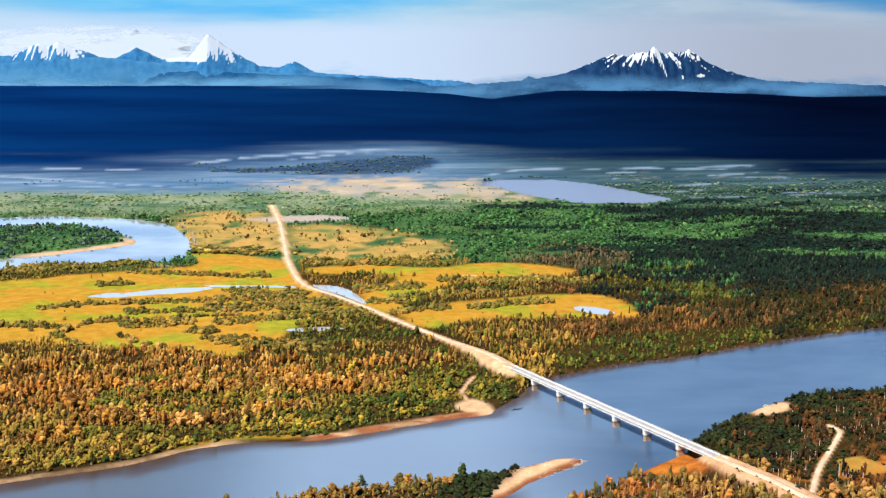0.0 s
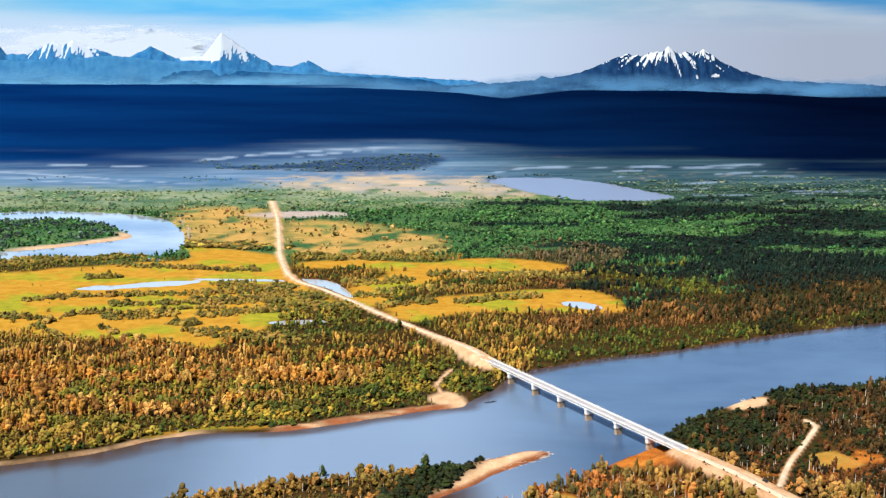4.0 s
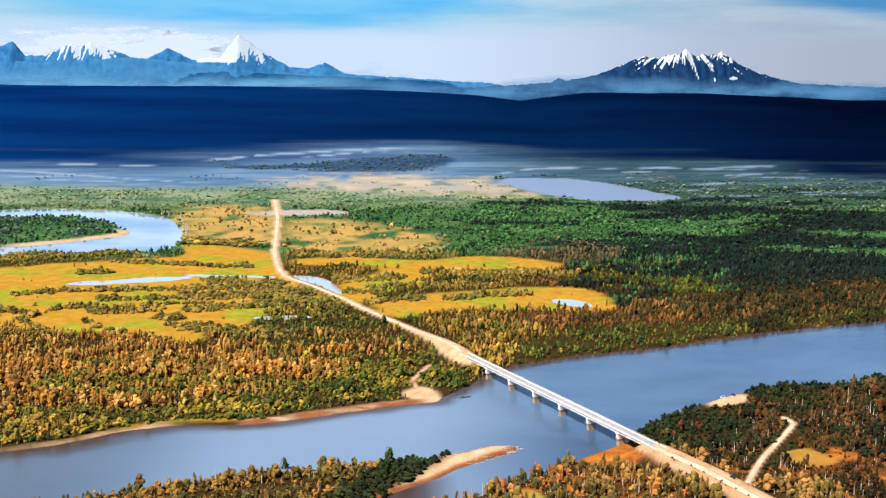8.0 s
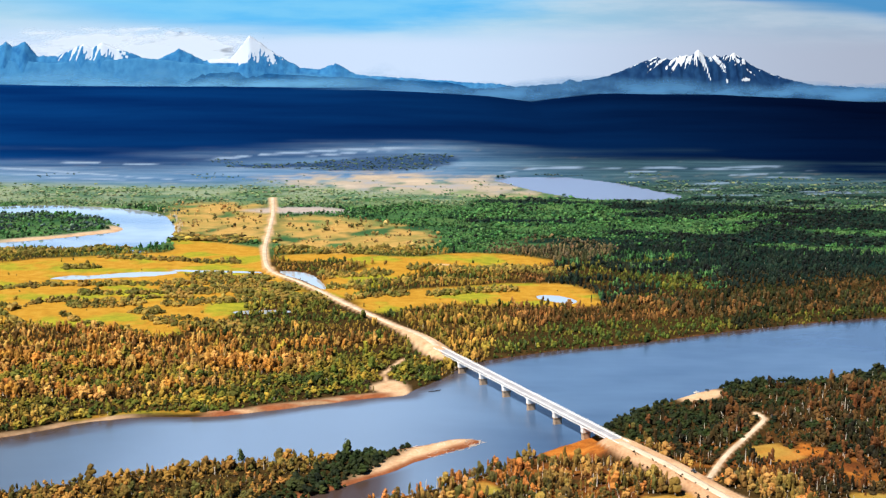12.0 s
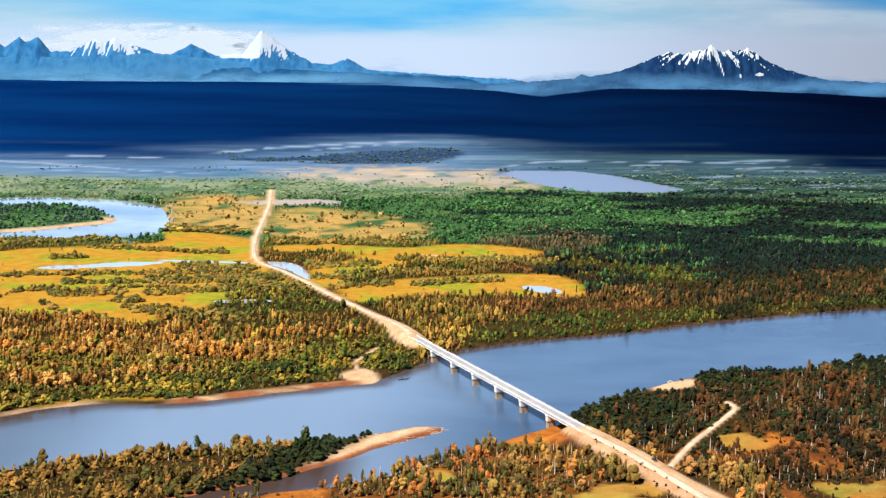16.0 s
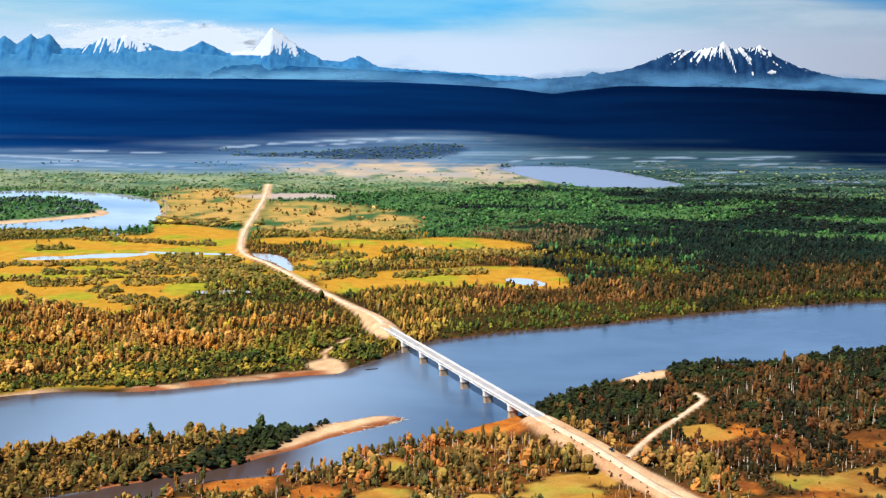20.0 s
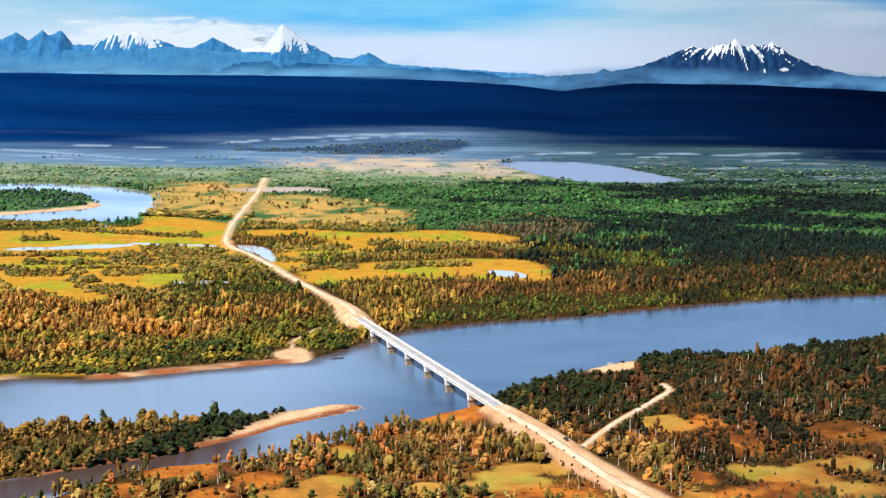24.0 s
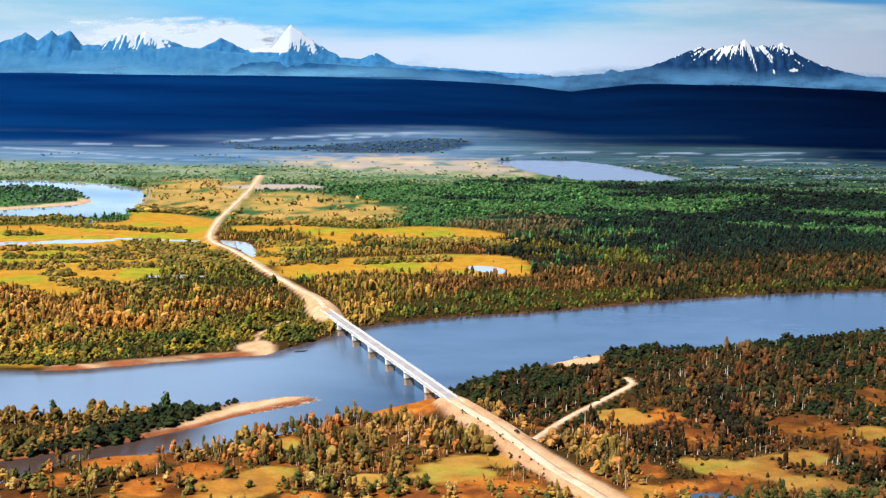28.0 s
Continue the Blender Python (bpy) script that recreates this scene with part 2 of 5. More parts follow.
tan = k.mix(k.math("MULTIPLY", k.math("MULTIPLY", k.step(k.noise(p, 0.02, 4.0), 0.48, 0.60), k.math("SUBTRACT", 1.0, north)), 0.4), tan, rgb(0.15, 0.17, 0.045))
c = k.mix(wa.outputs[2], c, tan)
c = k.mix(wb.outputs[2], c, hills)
# pale blue-grey: painted sky reflection and haze; also greys bare sand
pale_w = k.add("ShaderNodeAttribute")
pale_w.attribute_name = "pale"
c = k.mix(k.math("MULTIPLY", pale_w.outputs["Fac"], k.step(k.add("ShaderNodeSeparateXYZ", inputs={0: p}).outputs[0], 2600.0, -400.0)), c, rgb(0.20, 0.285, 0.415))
c = k.mix(wa.outputs[0], c, sand)
mud_w = k.add("ShaderNodeAttribute")
mud_w.attribute_name = "wet"
c = k.mix(mud_w.outputs["Fac"], c, mud)
heath_w = k.add("ShaderNodeAttribute")
heath_w.attribute_name = "heath"
c = k.mix(heath_w.outputs["Fac"], c, heath)
k.put(k.bsdf.inputs["Base Color"], c)
bump(k, mixed, 0.5, 0.6)



def rock_material(name, dark, light, snow):
    m, k = material(name, 0.95, 0.0, 0.0)
    p = place_of(k)
    snow_w = k.add("ShaderNodeAttribute")
    snow_w.attribute_name = "snow"
    fold = k.noise(k.add("ShaderNodeMapping", inputs={0: p, 3: (0.05, 0.05, 0.02)}).outputs[0], 1.0, 5.0, 0.6)
    rock = k.mix(k.step(fold, 0.3, 0.7), rgb(*dark), rgb(*light))
    k.put(k.bsdf.inputs["Base Color"], k.mix(k.step(k.math("ADD", snow_w.outputs["Fac"], k.math("MULTIPLY", fold, 0.5)), 0.62, 0.82), rock, rgb(*snow)))
    bump(k, fold, 0.12, 4.0)
    return m


# the blue of distance haze is put into these rock colours
VOLCANO_ROCK = rock_material("hazed_lava_rock", (0.005, 0.022, 0.075), (0.011, 0.042, 0.115), (0.52, 0.58, 0.66))
RANGE_ROCK = rock_material("haze_blue_rock", (0.016, 0.10, 0.27), (0.04, 0.18, 0.38), (0.42, 0.50, 0.62))
RIDGE_PALE = rock_material("pale_haze_slope", (0.026, 0.125, 0.29), (0.042, 0.17, 0.35), (0.5, 0.7, 0.9))
RIDGE_DARK = rock_material("deep_haze_slope", (0.003, 0.036, 0.12), (0.009, 0.066, 0.18), (0.3, 0.5, 0.7))


def mist_material(name, colour):
    m, k = material(name, 1.0, 0.0, 0.0)
    p = place_of(k)
    thick = k.add("ShaderNodeAttribute")
    thick.attribute_name = "thick"
    puff = k.noise(k.add("ShaderNodeMapping", inputs={0: p, 3: (0.0045, 0.0045, 0.016)}).outputs[0], 1.0, 5.0, 0.6)
    dens = k.math("MULTIPLY", thick.outputs["Fac"], k.step(puff, 0.22, 0.66))
    k.put(k.bsdf.inputs["Base Color"], rgb(*colour))
    see = k.add("ShaderNodeBsdfTransparent")
    k.tree.links.new(k.add("ShaderNodeMixShader", inputs={0: dens, 1: see.outputs[0], 2: k.bsdf.outputs[0]}).outputs[0], k.out.inputs[0])
    return m


MIST = mist_material("blue_mist", (0.085, 0.25, 0.45))
VEIL = mist_material("deep_blue_mist", (0.060, 0.18, 0.36))
CLOUD = mist_material("white_cloud", (0.36, 0.43, 0.53))

# ---------------------------------------------------------------- numbers of the plan


def hash01(i, j, seed):
    h = (i.astype(np.int64) * 374761393 + j.astype(np.int64) * 668265263 + seed * 982451653) & 0x7FFFFFFF
    h = ((h ^ (h >> 13)) * 1274126177) & 0x7FFFFFFF
    return ((h ^ (h >> 16)) & 0xFFFF) / 65535.0


def vnoise(x, y, seed=0):
    i, j = np.floor(x), np.floor(y)
    u, v = x - i, y - j
    u, v = u * u * (3 - 2 * u), v * v * (3 - 2 * v)
    a, b = hash01(i, j, seed), hash01(i + 1, j, seed)
    c, d = hash01(i, j + 1, seed), hash01(i + 1, j + 1, seed)
    return (a * (1 - u) + b * u) * (1 - v) + (c * (1 - u) + d * u) * v


def fbm(x, y, seed=0, octaves=4):
    total, amp, norm = 0.0, 1.0, 0.0
    for o in range(octaves):
        total = total + amp * vnoise(x * 2 ** o, y * 2 ** o, seed + 17 * o)
        norm, amp = norm + amp, amp * 0.5
    return total / norm


def ease(v, lo, hi):
    t = np.clip((v - lo) / (hi - lo), 0, 1)
    return t * t * (3 - 2 * t)


def curve(points, closed=False, steps=5):
    """A smooth line through plan points."""
    p = np.array(points, float)
    m = len(p)
    if closed:
        q = np.vstack([p[-1], p, p[0], p[1]])
    else:
        q = np.vstack([2 * p[0] - p[1], p, 2 * p[-1] - p[-2]])
    out = []
    for i in range(m if closed else m - 1):
        a, b, c, d = q[i:i + 4]
        for s in range(steps):
            t = s / steps
            out.append(0.5 * (2 * b + (c - a) * t + (2 * a - 5 * b + 4 * c - d) * t ** 2 + (3 * b - a - 3 * c + d) * t ** 3))
    if not closed:
        out.append(p[-1])
    return np.array(out)


def to_line(x, y, line, closed=False):
    """Distance to a line, and how far along it (0 to 1)."""
    best, along = np.full(x.shape, 1e9), np.zeros(x.shape)
    pts = np.vstack([line, line[:1]]) if closed else line
    for i in range(len(pts) - 1):
        a, d = pts[i], pts[i + 1] - pts[i]
        t = np.clip(((x - a[0]) * d[0] + (y - a[1]) * d[1]) / max(d @ d, 1e-9), 0, 1)
        r = np.hypot(x - a[0] - t * d[0], y - a[1] - t * d[1])
        near = r < best
        best[near] = r[near]
        along[near] = (i + t[near]) / (len(pts) - 1)
    return best, along


def inside(x, y, line):
    hit = np.zeros(x.shape, bool)
    for i in range(len(line)):
        (ax, ay), (bx, by) = line[i - 1], line[i]
        if ay != by:
            hit ^= ((ay > y) != (by > y)) & (x < (bx - ax) * (y - ay) / (by - ay) + ax)
    return hit


def signed(x, y, line, reach=120.0):
    """Distance from a closed line, negative inside, within reach of its box."""
    lo, hi = line.min(0) - reach, line.max(0) + reach
    out = np.full(x.shape, reach)
    pick = (x > lo[0]) & (x < hi[0]) & (y > lo[1]) & (y < hi[1])
    d = to_line(x[pick], y[pick], line, True)[0]
    out[pick] = np.minimum(np.where(inside(x[pick], y[pick], line), -d, d), reach)
    return out


RIVER = curve([(-1400, 560), (-900, 730), (-620, 800), (-500, 858), (-416, 895), (-341, 924), (-295, 957), (-251, 971), (-204, 971),
               (-158, 987), (-121, 1004), (-80, 1022), (-50, 1030), (-36, 1054), (-14, 1086), (16, 1140), (90, 1184), (169, 1212),
               (238, 1246), (306, 1278), (422, 1321), (522, 1345), (760, 1390), (1300, 1440), (1300, 1330), (760, 1235), (467, 1149),
               (380, 1118), (328, 1092), (280, 1078), (242, 1066), (205, 1050), (172, 1022), (134, 984), (104, 945), (88, 920),
               (56, 892), (24, 858), (-18, 821), (-51, 797), (-80, 785), (-111, 774), (-133, 752), (-160, 715), (-240, 660),
               (-520, 560), (-1000, 420), (-1400, 330)], True, 4)
ISLAND = curve([(12, 911), (-9, 918), (-45, 899), (-89, 883), (-125, 873), (-160, 865), (-200, 855), (-270, 825), (-420, 760),
                (-700, 640), (-560, 630), (-330, 690), (-210, 735), (-158, 762), (-130, 781), (-101, 798), (-58, 836), (-31, 867), (-6, 890)], True, 4)
OXBOW = curve([(-1200, 2130), (-825, 2225), (-721, 2247), (-621, 2233), (-536, 2195), (-480, 2138), (-437, 2028), (-415, 1919), (-410, 1845),
               (-430, 1799), (-470, 1798), (-514, 1781), (-572, 1790), (-700, 1740), (-820, 1760), (-620, 1850), (-531, 1915), (-494, 1958),
               (-521, 2021), (-568, 2100), (-640, 2145), (-740, 2150), (-1000, 2060), (-1200, 2010)], True, 4)
PONDS = [curve(q, True, 4) for q in (
    [(-495, 1560), (-474, 1582), (-450, 1580), (-409, 1601), (-365, 1606), (-345, 1600), (-372, 1577), (-425, 1562), (-462, 1553)],
    [(-364, 1622), (-309, 1617), (-250, 1610), (-232, 1603), (-240, 1594), (-290, 1600), (-336, 1606)],
    [(-222, 1610), (-186, 1596), (-166, 1555), (-152, 1494), (-166, 1508), (-180, 1548), (-205, 1575)],
    [(-238, 1366), (-199, 1373), (-178, 1365), (-203, 1355), (-230, 1356)],
    [(99, 1452), (120, 1451), (138, 1423), (128, 1410), (104, 1430)],
    [(-453, 1778), (-420, 1762), (-421, 1744), (-449, 1757)],
    [(246, 734), (256, 738), (268, 735), (266, 728), (248, 727)],
)]
LAKE = curve([(118, 2660), (180, 2715), (275, 2700), (350, 2610), (400, 2500), (446, 2386), (400, 2345), (340, 2336), (266, 2348), (201, 2438), (150, 2565)], True, 5)
FIELDS = [curve(q, True, 4) for q in (
    [(-900, 1640), (-622, 1658), (-542, 1693), (-450, 1729), (-383, 1747), (-398, 1862), (-337, 1835), (-277, 1786), (-249, 1719), (-237, 1638),
     (-205, 1545), (-170, 1450), (-226, 1404), (-246, 1324), (-280, 1301), (-292, 1249), (-378, 1288), (-469, 1300), (-535, 1325), (-900, 1260)],
    [(-148, 1559), (-104, 1630), (-148, 1680), (-209, 1675), (-226, 1717), (-148, 1735), (-55, 1708), (34, 1738), (137, 1681), (91, 1628),
     (30, 1623), (-47, 1590), (-94, 1489), (-136, 1429), (-158, 1461)],
    [(-109, 1427), (-39, 1480), (33, 1505), (77, 1520), (144, 1502), (166, 1427), (147, 1388), (57, 1389), (-20, 1393), (-86, 1358)],
)]
TANS = [curve(q, True, 4) for q in (
    [(-471, 2210), (-380, 2274), (-304, 2201), (-265, 1855), (-331, 1850), (-398, 1862), (-427, 2022)],
    [(-259, 2071), (-185, 2098), (-42, 1946), (-24, 1819), (-100, 1754), (-212, 1772), (-253, 1879)],
    [(-314, 2602), (-269, 2713), (-179, 2785), (-31, 2739), (88, 2671), (161, 2504), (206, 2374), (81, 2391), (-68, 2435), (-201, 2481)],
)]
# pale streaks of marsh, gravel and standing water on the far plain: line and half width
PALE_STREAKS = [([(-1150, 2960), (-942, 2865), (-778, 2779), (-633, 2687), (-470, 2618)], 11), ([(-560, 3040), (-424, 3139), (-265, 3203), (-40, 3275)], 12),
                ([(-330, 3095), (-152, 3204), (20, 3206)], 9), ([(130, 2780), (220, 2890), (340, 2917)], 18), ([(455, 2870), (560, 2940)], 16),
                ([(490, 2560), (630, 2618)], 12), ([(570, 2870), (800, 2955)], 14), ([(680, 2400), (860, 2450)], 8), ([(360, 2690), (470, 2720)], 12),
                ([(420, 2470), (560, 2500)], 9), ([(-900, 3010), (-640, 2960)], 16), ([(-830, 2690), (-640, 2640)], 10), ([(640, 2750), (760, 2790)], 12)]
PALE_STREAKS += [([(453, 2904), (565, 2894)], 14), ([(560, 2880), (709, 2871)], 12), ([(687, 2936), (787, 2925)], 10), ([(785, 2834), (906, 2824)], 12),
                 ([(514, 2609), (615, 2600)], 9), ([(682, 2442), (830, 2436)], 9), ([(482, 2401), (606, 2395)], 8), ([(409, 2826), (482, 2815)], 10),
                 ([(621, 2746), (690, 2735)], 9), ([(688, 2701), (792, 2691)], 9), ([(490, 2719), (572, 2710)], 9), ([(362, 2902), (437, 2891)], 12)]
DARK_STRIP = curve([(-560, 3090), (-456, 2900), (-336, 2871), (-182, 2835), (-8, 2875), (30, 3150), (-121, 3110), (-305, 3020), (-445, 2990)], True, 3)
# the bridge's line: from the far abutment (0) to the near one (7 spans)
SPAN, SPANS, DECK_Z = 42.0, 7, 12.1
ALONG = np.array([0.4149, -0.9099])
FAR_END = np.array([0.2, 1107.4]) - SPAN * ALONG
NEAR_END = FAR_END + SPAN * SPANS * ALONG
ROAD_FAR = curve([tuple(FAR_END), (-40, 1228), (-68, 1293), (-111, 1376), (-149, 1455), (-188, 1530), (-222, 1585), (-240, 1650), (-257, 1775),
                  (-271, 1947), (-288, 2142), (-312, 2345)], False, 6)
ROAD_NEAR = curve([tuple(NEAR_END), (122, 850), (136, 830), (155, 796), (176, 757), (199, 713), (225, 650), (300, 470), (420, 200), (560, -200)], False, 6)
SIDE_ROAD = curve([(152, 806), (180, 866), (205, 909), (222, 938), (232, 958), (229, 974)], False, 6)
SAND_PATH = curve([(-52, 1152), (-57, 1140), (-66, 1112), (-70, 1095), (-66, 1078), (-64, 1060)], False, 5)


def place(x, y):
    """All that the plan says of places: the height of the land and the weights of its covers."""
    river = signed(x, y, RIVER)
    isle = signed(x, y, ISLAND)
    wob = 3.0 * (fbm(x / 14, y / 14, 5, 3) - 0.5)
    shore = np.maximum(np.where(isle < 40, np.minimum(river, 1e9), river), -isle) + wob      # positive on land
    ox = signed(x, y, OXBOW, 150) + wob * 1.6
    pond = np.full(x.shape, 120.0)
    for q in PONDS:
        pond = np.minimum(pond, signed(x, y, q, 60) + wob * 0.8 + (4.2 if -370 < q[0][0] < -360 else 2.8 if q[0][0] < -360 else 1.6))
    lake = signed(x, y, LAKE, 120) + wob * 4
    water = np.minimum(np.minimum(shore, ox), np.minimum(pond, lake))
    field = np.full(x.shape, 120.0)
    for q in FIELDS:
        field = np.minimum(field, signed(x, y, q, 90))
    tan = np.full(x.shape, 120.0)
    for q in TANS:
        tan = np.minimum(tan, signed(x, y, q, 110))
    far_d, far_t = to_line(x, y, ROAD_FAR)
    near_d, near_t = to_line(x, y, ROAD_NEAR)
    side_d = to_line(x, y, SIDE_ROAD)[0]
    path_d = to_line(x, y, SAND_PATH)[0]
    return dict(shore=shore, isle=isle, ox=ox, pond=pond, lake=lake, water=water, field=field, tan=tan,
                far_d=far_d, far_t=far_t, near_d=near_d, near_t=near_t, side_d=side_d, path_d=path_d)


# clearings of the near bank: centre and half axes
MEADOWS = [(-10, 722, 23, 20), (4, 746, 18, 17), (110, 758, 28, 16), (138, 783, 10, 14), (8, 805, 9, 12), (63, 743, 13, 10), (221, 877, 22, 21),
           (264, 781, 19, 16), (290, 780, 14, 22), (314, 750, 22, 21), (320, 801, 17, 15), (377, 854, 15, 17), (220, 733, 13, 14), (121, 779, 17, 14)]
HEATHS = [(-83, 766, 30, 18), (-39, 748, 20, 16), (-58, 725, 20, 18), (97, 718, 30, 15), (137, 731, 31, 20), (30, 712, 12, 12), (246, 881, 13, 18),
          (334, 868, 26, 25), (263, 843, 12, 15), (268, 748, 17, 24), (363, 811, 18, 16), (402, 944, 17, 19), (227, 771, 10, 13), (241, 737, 13, 16),
          (-112, 732, 20, 13)]


def clearings(x, y):
    """Weights of rusty heath and of meadow in the clearings of the near bank."""
    out = [np.zeros(x.shape), np.zeros(x.shape)]
    ragged = 0.9 * (fbm(x / 13, y / 10, 45) - 0.5)
    for i, spots in enumerate((HEATHS, MEADOWS)):
        for cx, cy, rx, ry in spots:
            out[i] = np.maximum(out[i], 1 - ease(np.hypot((x - cx) / rx, (y - cy) / ry) + ragged, 0.75, 1.1))
    return out


def dark_wood(x, y):
    """Weight of dark forest, cloud shade put into its colour, against bright green wood on the eastern plain."""
    patch = fbm(x / 170, y / 60, 77)
    core = ease(x + 120 * (fbm(x / 80, y / 40, 78) - 0.5), 150, 260) * ease(y, 1480, 1560) * (1 - ease(y + 0.25 * x, 1960, 2080))
    lit = ease(x, 400, 500) * (1 - ease(np.abs(y - 1790 + 0.3 * (x - 420)) + 80 * (patch - 0.5), 40, 90))
    return np.clip(ease(0.47 - patch + 0.27 * core + 0.07 * ease(x, 380, 520) - 0.22 * lit - 0.06 * ease(y, 1980, 2080), -0.03, 0.05), 0, 1) * ease(x, -60, 120)


def height(x, y, w):
    z = 1.6 + 1.6 * (fbm(x / 60, y / 60, 2) - 0.4) + 0.5 * (fbm(x / 9, y / 9, 3) - 0.5)
    bank = ease(w["water"], -3.0, 9.0)
    z = -2.2 * (1 - bank) + z * bank
    # causeways rise to the deck
    run_f = np.hypot(x - FAR_END[0], y - FAR_END[1])
    run_n = np.hypot(x - NEAR_END[0], y - NEAR_END[1])
    top_f = 3.0 + (DECK_Z - 3.05) * (1 - ease(run_f, 0, 170))
    top_n = 3.6 + (DECK_Z - 3.65) * (1 - ease(run_n, 0, 140))
    z = np.maximum(z, np.where(w["far_d"] < 40, top_f - np.maximum(w["far_d"] - 6.5, 0) / 1.6, -9))
    z = np.maximum(z, np.where(w["near_d"] < 40, top_n - np.maximum(w["near_d"] - 8.0, 0) / 1.7, -9))
    z = np.where(w["side_d"] < 4, np.maximum(z, 2.8), z)
    # the plain climbs to the foot of the mountains
    crest = np.interp(x, [-1640, -225, 178, 337, 571, 965, 1500], [112, 107, 87, 68, 94, 92, 68])
    z = z + crest * np.clip((y - 2950) / 1500, 0, 1.02) ** 1.25 + 8 * ease(y, 3000, 4200) * (fbm(x / 420, y / 420, 9) - 0.5)
    return z


# ---------------------------------------------------------------- mesh helpers


def bulk(name, verts, faces, mat, parent=None, attrs=(), smooth=False):
    """One mesh from arrays: verts (n, 3), faces (m, k)."""
    me = bpy.data.meshes.new(name)
    verts, faces = np.ascontiguousarray(verts, np.float32), np.ascontiguousarray(faces, np.int32)
    m, kk = faces.shape
    me.vertices.add(len(verts))
    me.vertices.foreach_set("co", verts.ravel())
    me.loops.add(m * kk)
    me.loops.foreach_set("vertex_index", faces.ravel())
    me.polygons.add(m)
    me.polygons.foreach_set("loop_start", np.arange(0, m * kk, kk, dtype=np.int32))
    me.polygons.foreach_set("use_smooth", np.full(m, smooth))
    for key, values in attrs:
        values = np.asarray(values, np.float32)
        if values.ndim == 1:
            me.attributes.new(key, "FLOAT", "POINT").data.foreach_set("value", values)
        else:
            full = np.ones((len(values), 4), np.float32)
            full[:, :3] = values
            me.attributes.new(key, "FLOAT_COLOR", "POINT").data.foreach_set("color", full.ravel())
    me.update(calc_edges=True)
    me.materials.append(mat)
    ob = new(name, me)
    ob.parent = parent
    return ob


def part(name, bm, mat, parent, label=""):
    """Links a bmesh as one mesh under a thing or part."""
    me = bpy.data.meshes.new(name)
    bm.to_mesh(me)
    bm.free()
    me.materials.append(mat)
    ob = new(name, me)
    ob.parent = parent
    if label:
        tagged(ob, label)
    return ob


def block(bm, size, at=(0, 0, 0), bevel=0.0, taper=1.0, turn=None):
    """A bevelled box, its top narrowed by taper."""
    m = Matrix.Translation(at) @ (turn or Matrix.Identity(4)) @ Matrix.Diagonal((*size, 1))
    made = bmesh.ops.create_cube(bm, size=1.0)["verts"]
    for v in made:
        if v.co.z > 0:
            v.co.x *= taper
            v.co.y *= taper
    bmesh.ops.transform(bm, matrix=m, verts=made)
    if bevel:
        bmesh.ops.bevel(bm, geom=list({e for v in made for e in v.link_edges}), offset=bevel, segments=1, affect="EDGES")


def rod(bm, a, b, r0, r1, sides=6):
    a, b = Vector(a), Vector(b)
    d = b - a
    m = Matrix.Translation((a + b) / 2) @ d.to_track_quat("Z", "Y").to_matrix().to_4x4()
    bmesh.ops.create_cone(bm, cap_ends=True, segments=sides, radius1=r0, radius2=r1, depth=d.length, matrix=m)


def thing(name, at, label, category, group="", kind="", turn=0.0):
    ob = new(name)
    ob.matrix_world = Matrix.Translation(at) @ Matrix.Rotation(turn, 4, "Z")
    return tagged(ob, label, category, group, kind)


# ---------------------------------------------------------------- ground and water
rows = [-2500, -1600, -1000, -700] + list(range(-500, 640, 11))
y = 650.0
while y < 4960:
    rows.append(y)
    y += max(1.7, 2.0 * y * y / 660000)
rows.append(4985)
rows = np.array(rows)
cols = np.concatenate([[-6.0, -2.5, -1.2], np.linspace(-0.62, 0.62, 410), [1.2, 2.5, 6.0]])
gy = np.repeat(rows[:, None], len(cols), 1)
gx = cols[None, :] * np.maximum(np.abs(gy), 700)
w = place(gx.ravel(), gy.ravel())
gx, gy = gx.ravel(), gy.ravel()
gz = height(gx, gy, w)
land = w["water"]
# covers
edge = 10 * (fbm(gx / 25, gy / 25, 21) - 0.5)
cape_w = (1 - ease(w["ox"] + edge, 12, 30)) * (w["ox"] > -4) * ease(gx, -680, -620) * (1 - ease(gx, -470, -455)) * ease(gy, 1815, 1835) * (1 - ease(gy, 1975, 2010))
sand_w = np.maximum.reduce([
    1 - ease(w["far_d"] + 0.25 * edge - 9 * (1 - ease(np.hypot(gx - FAR_END[0], gy - FAR_END[1]), 30, 170)), 3.8, 7.0),
    1 - ease(w["near_d"] + 0.4 * edge, 11.0, 16.0),
    1 - ease(w["side_d"] + 0.12 * edge, 1.7, 3.3),
    1 - ease(w["path_d"] + 0.2 * edge, 1.0, 2.8),
    (1 - ease(np.hypot((gx + 61 - 0.3 * (1050 - gy)) / 1.1, (gy - 1052) / 1.6) + 1.5 * edge, 12, 19)),
    (1 - ease(np.hypot((gx - 193 - 0.55 * (gy - 1022)) / 1.5, (gy - 1028) / 1.6) + 0.6 * edge, 9, 14)),
    ease(-w["isle"], -2, 3) * ease(gx - 0.55 * (gy - 880), -62, -40),
    0.9 * cape_w,
    0.25 * (1 - ease(np.abs(w["ox"] - 1), 1, 4)),
    1 - ease(np.hypot((gx + 12) / 1.4, gy - 1645) + 0.3 * edge, 5, 9),
])
wet = (1 - ease(land + 0.4 * edge, 0.8, 4.0)) * (w["shore"] < 20) * ease(fbm(gx / 60, gy / 60, 31), 0.25, 0.55)
mound = (1 - ease(np.hypot((gx - 77) / 1.6, gy - 893) + edge, 26, 38)) * (w["near_d"] > 13)
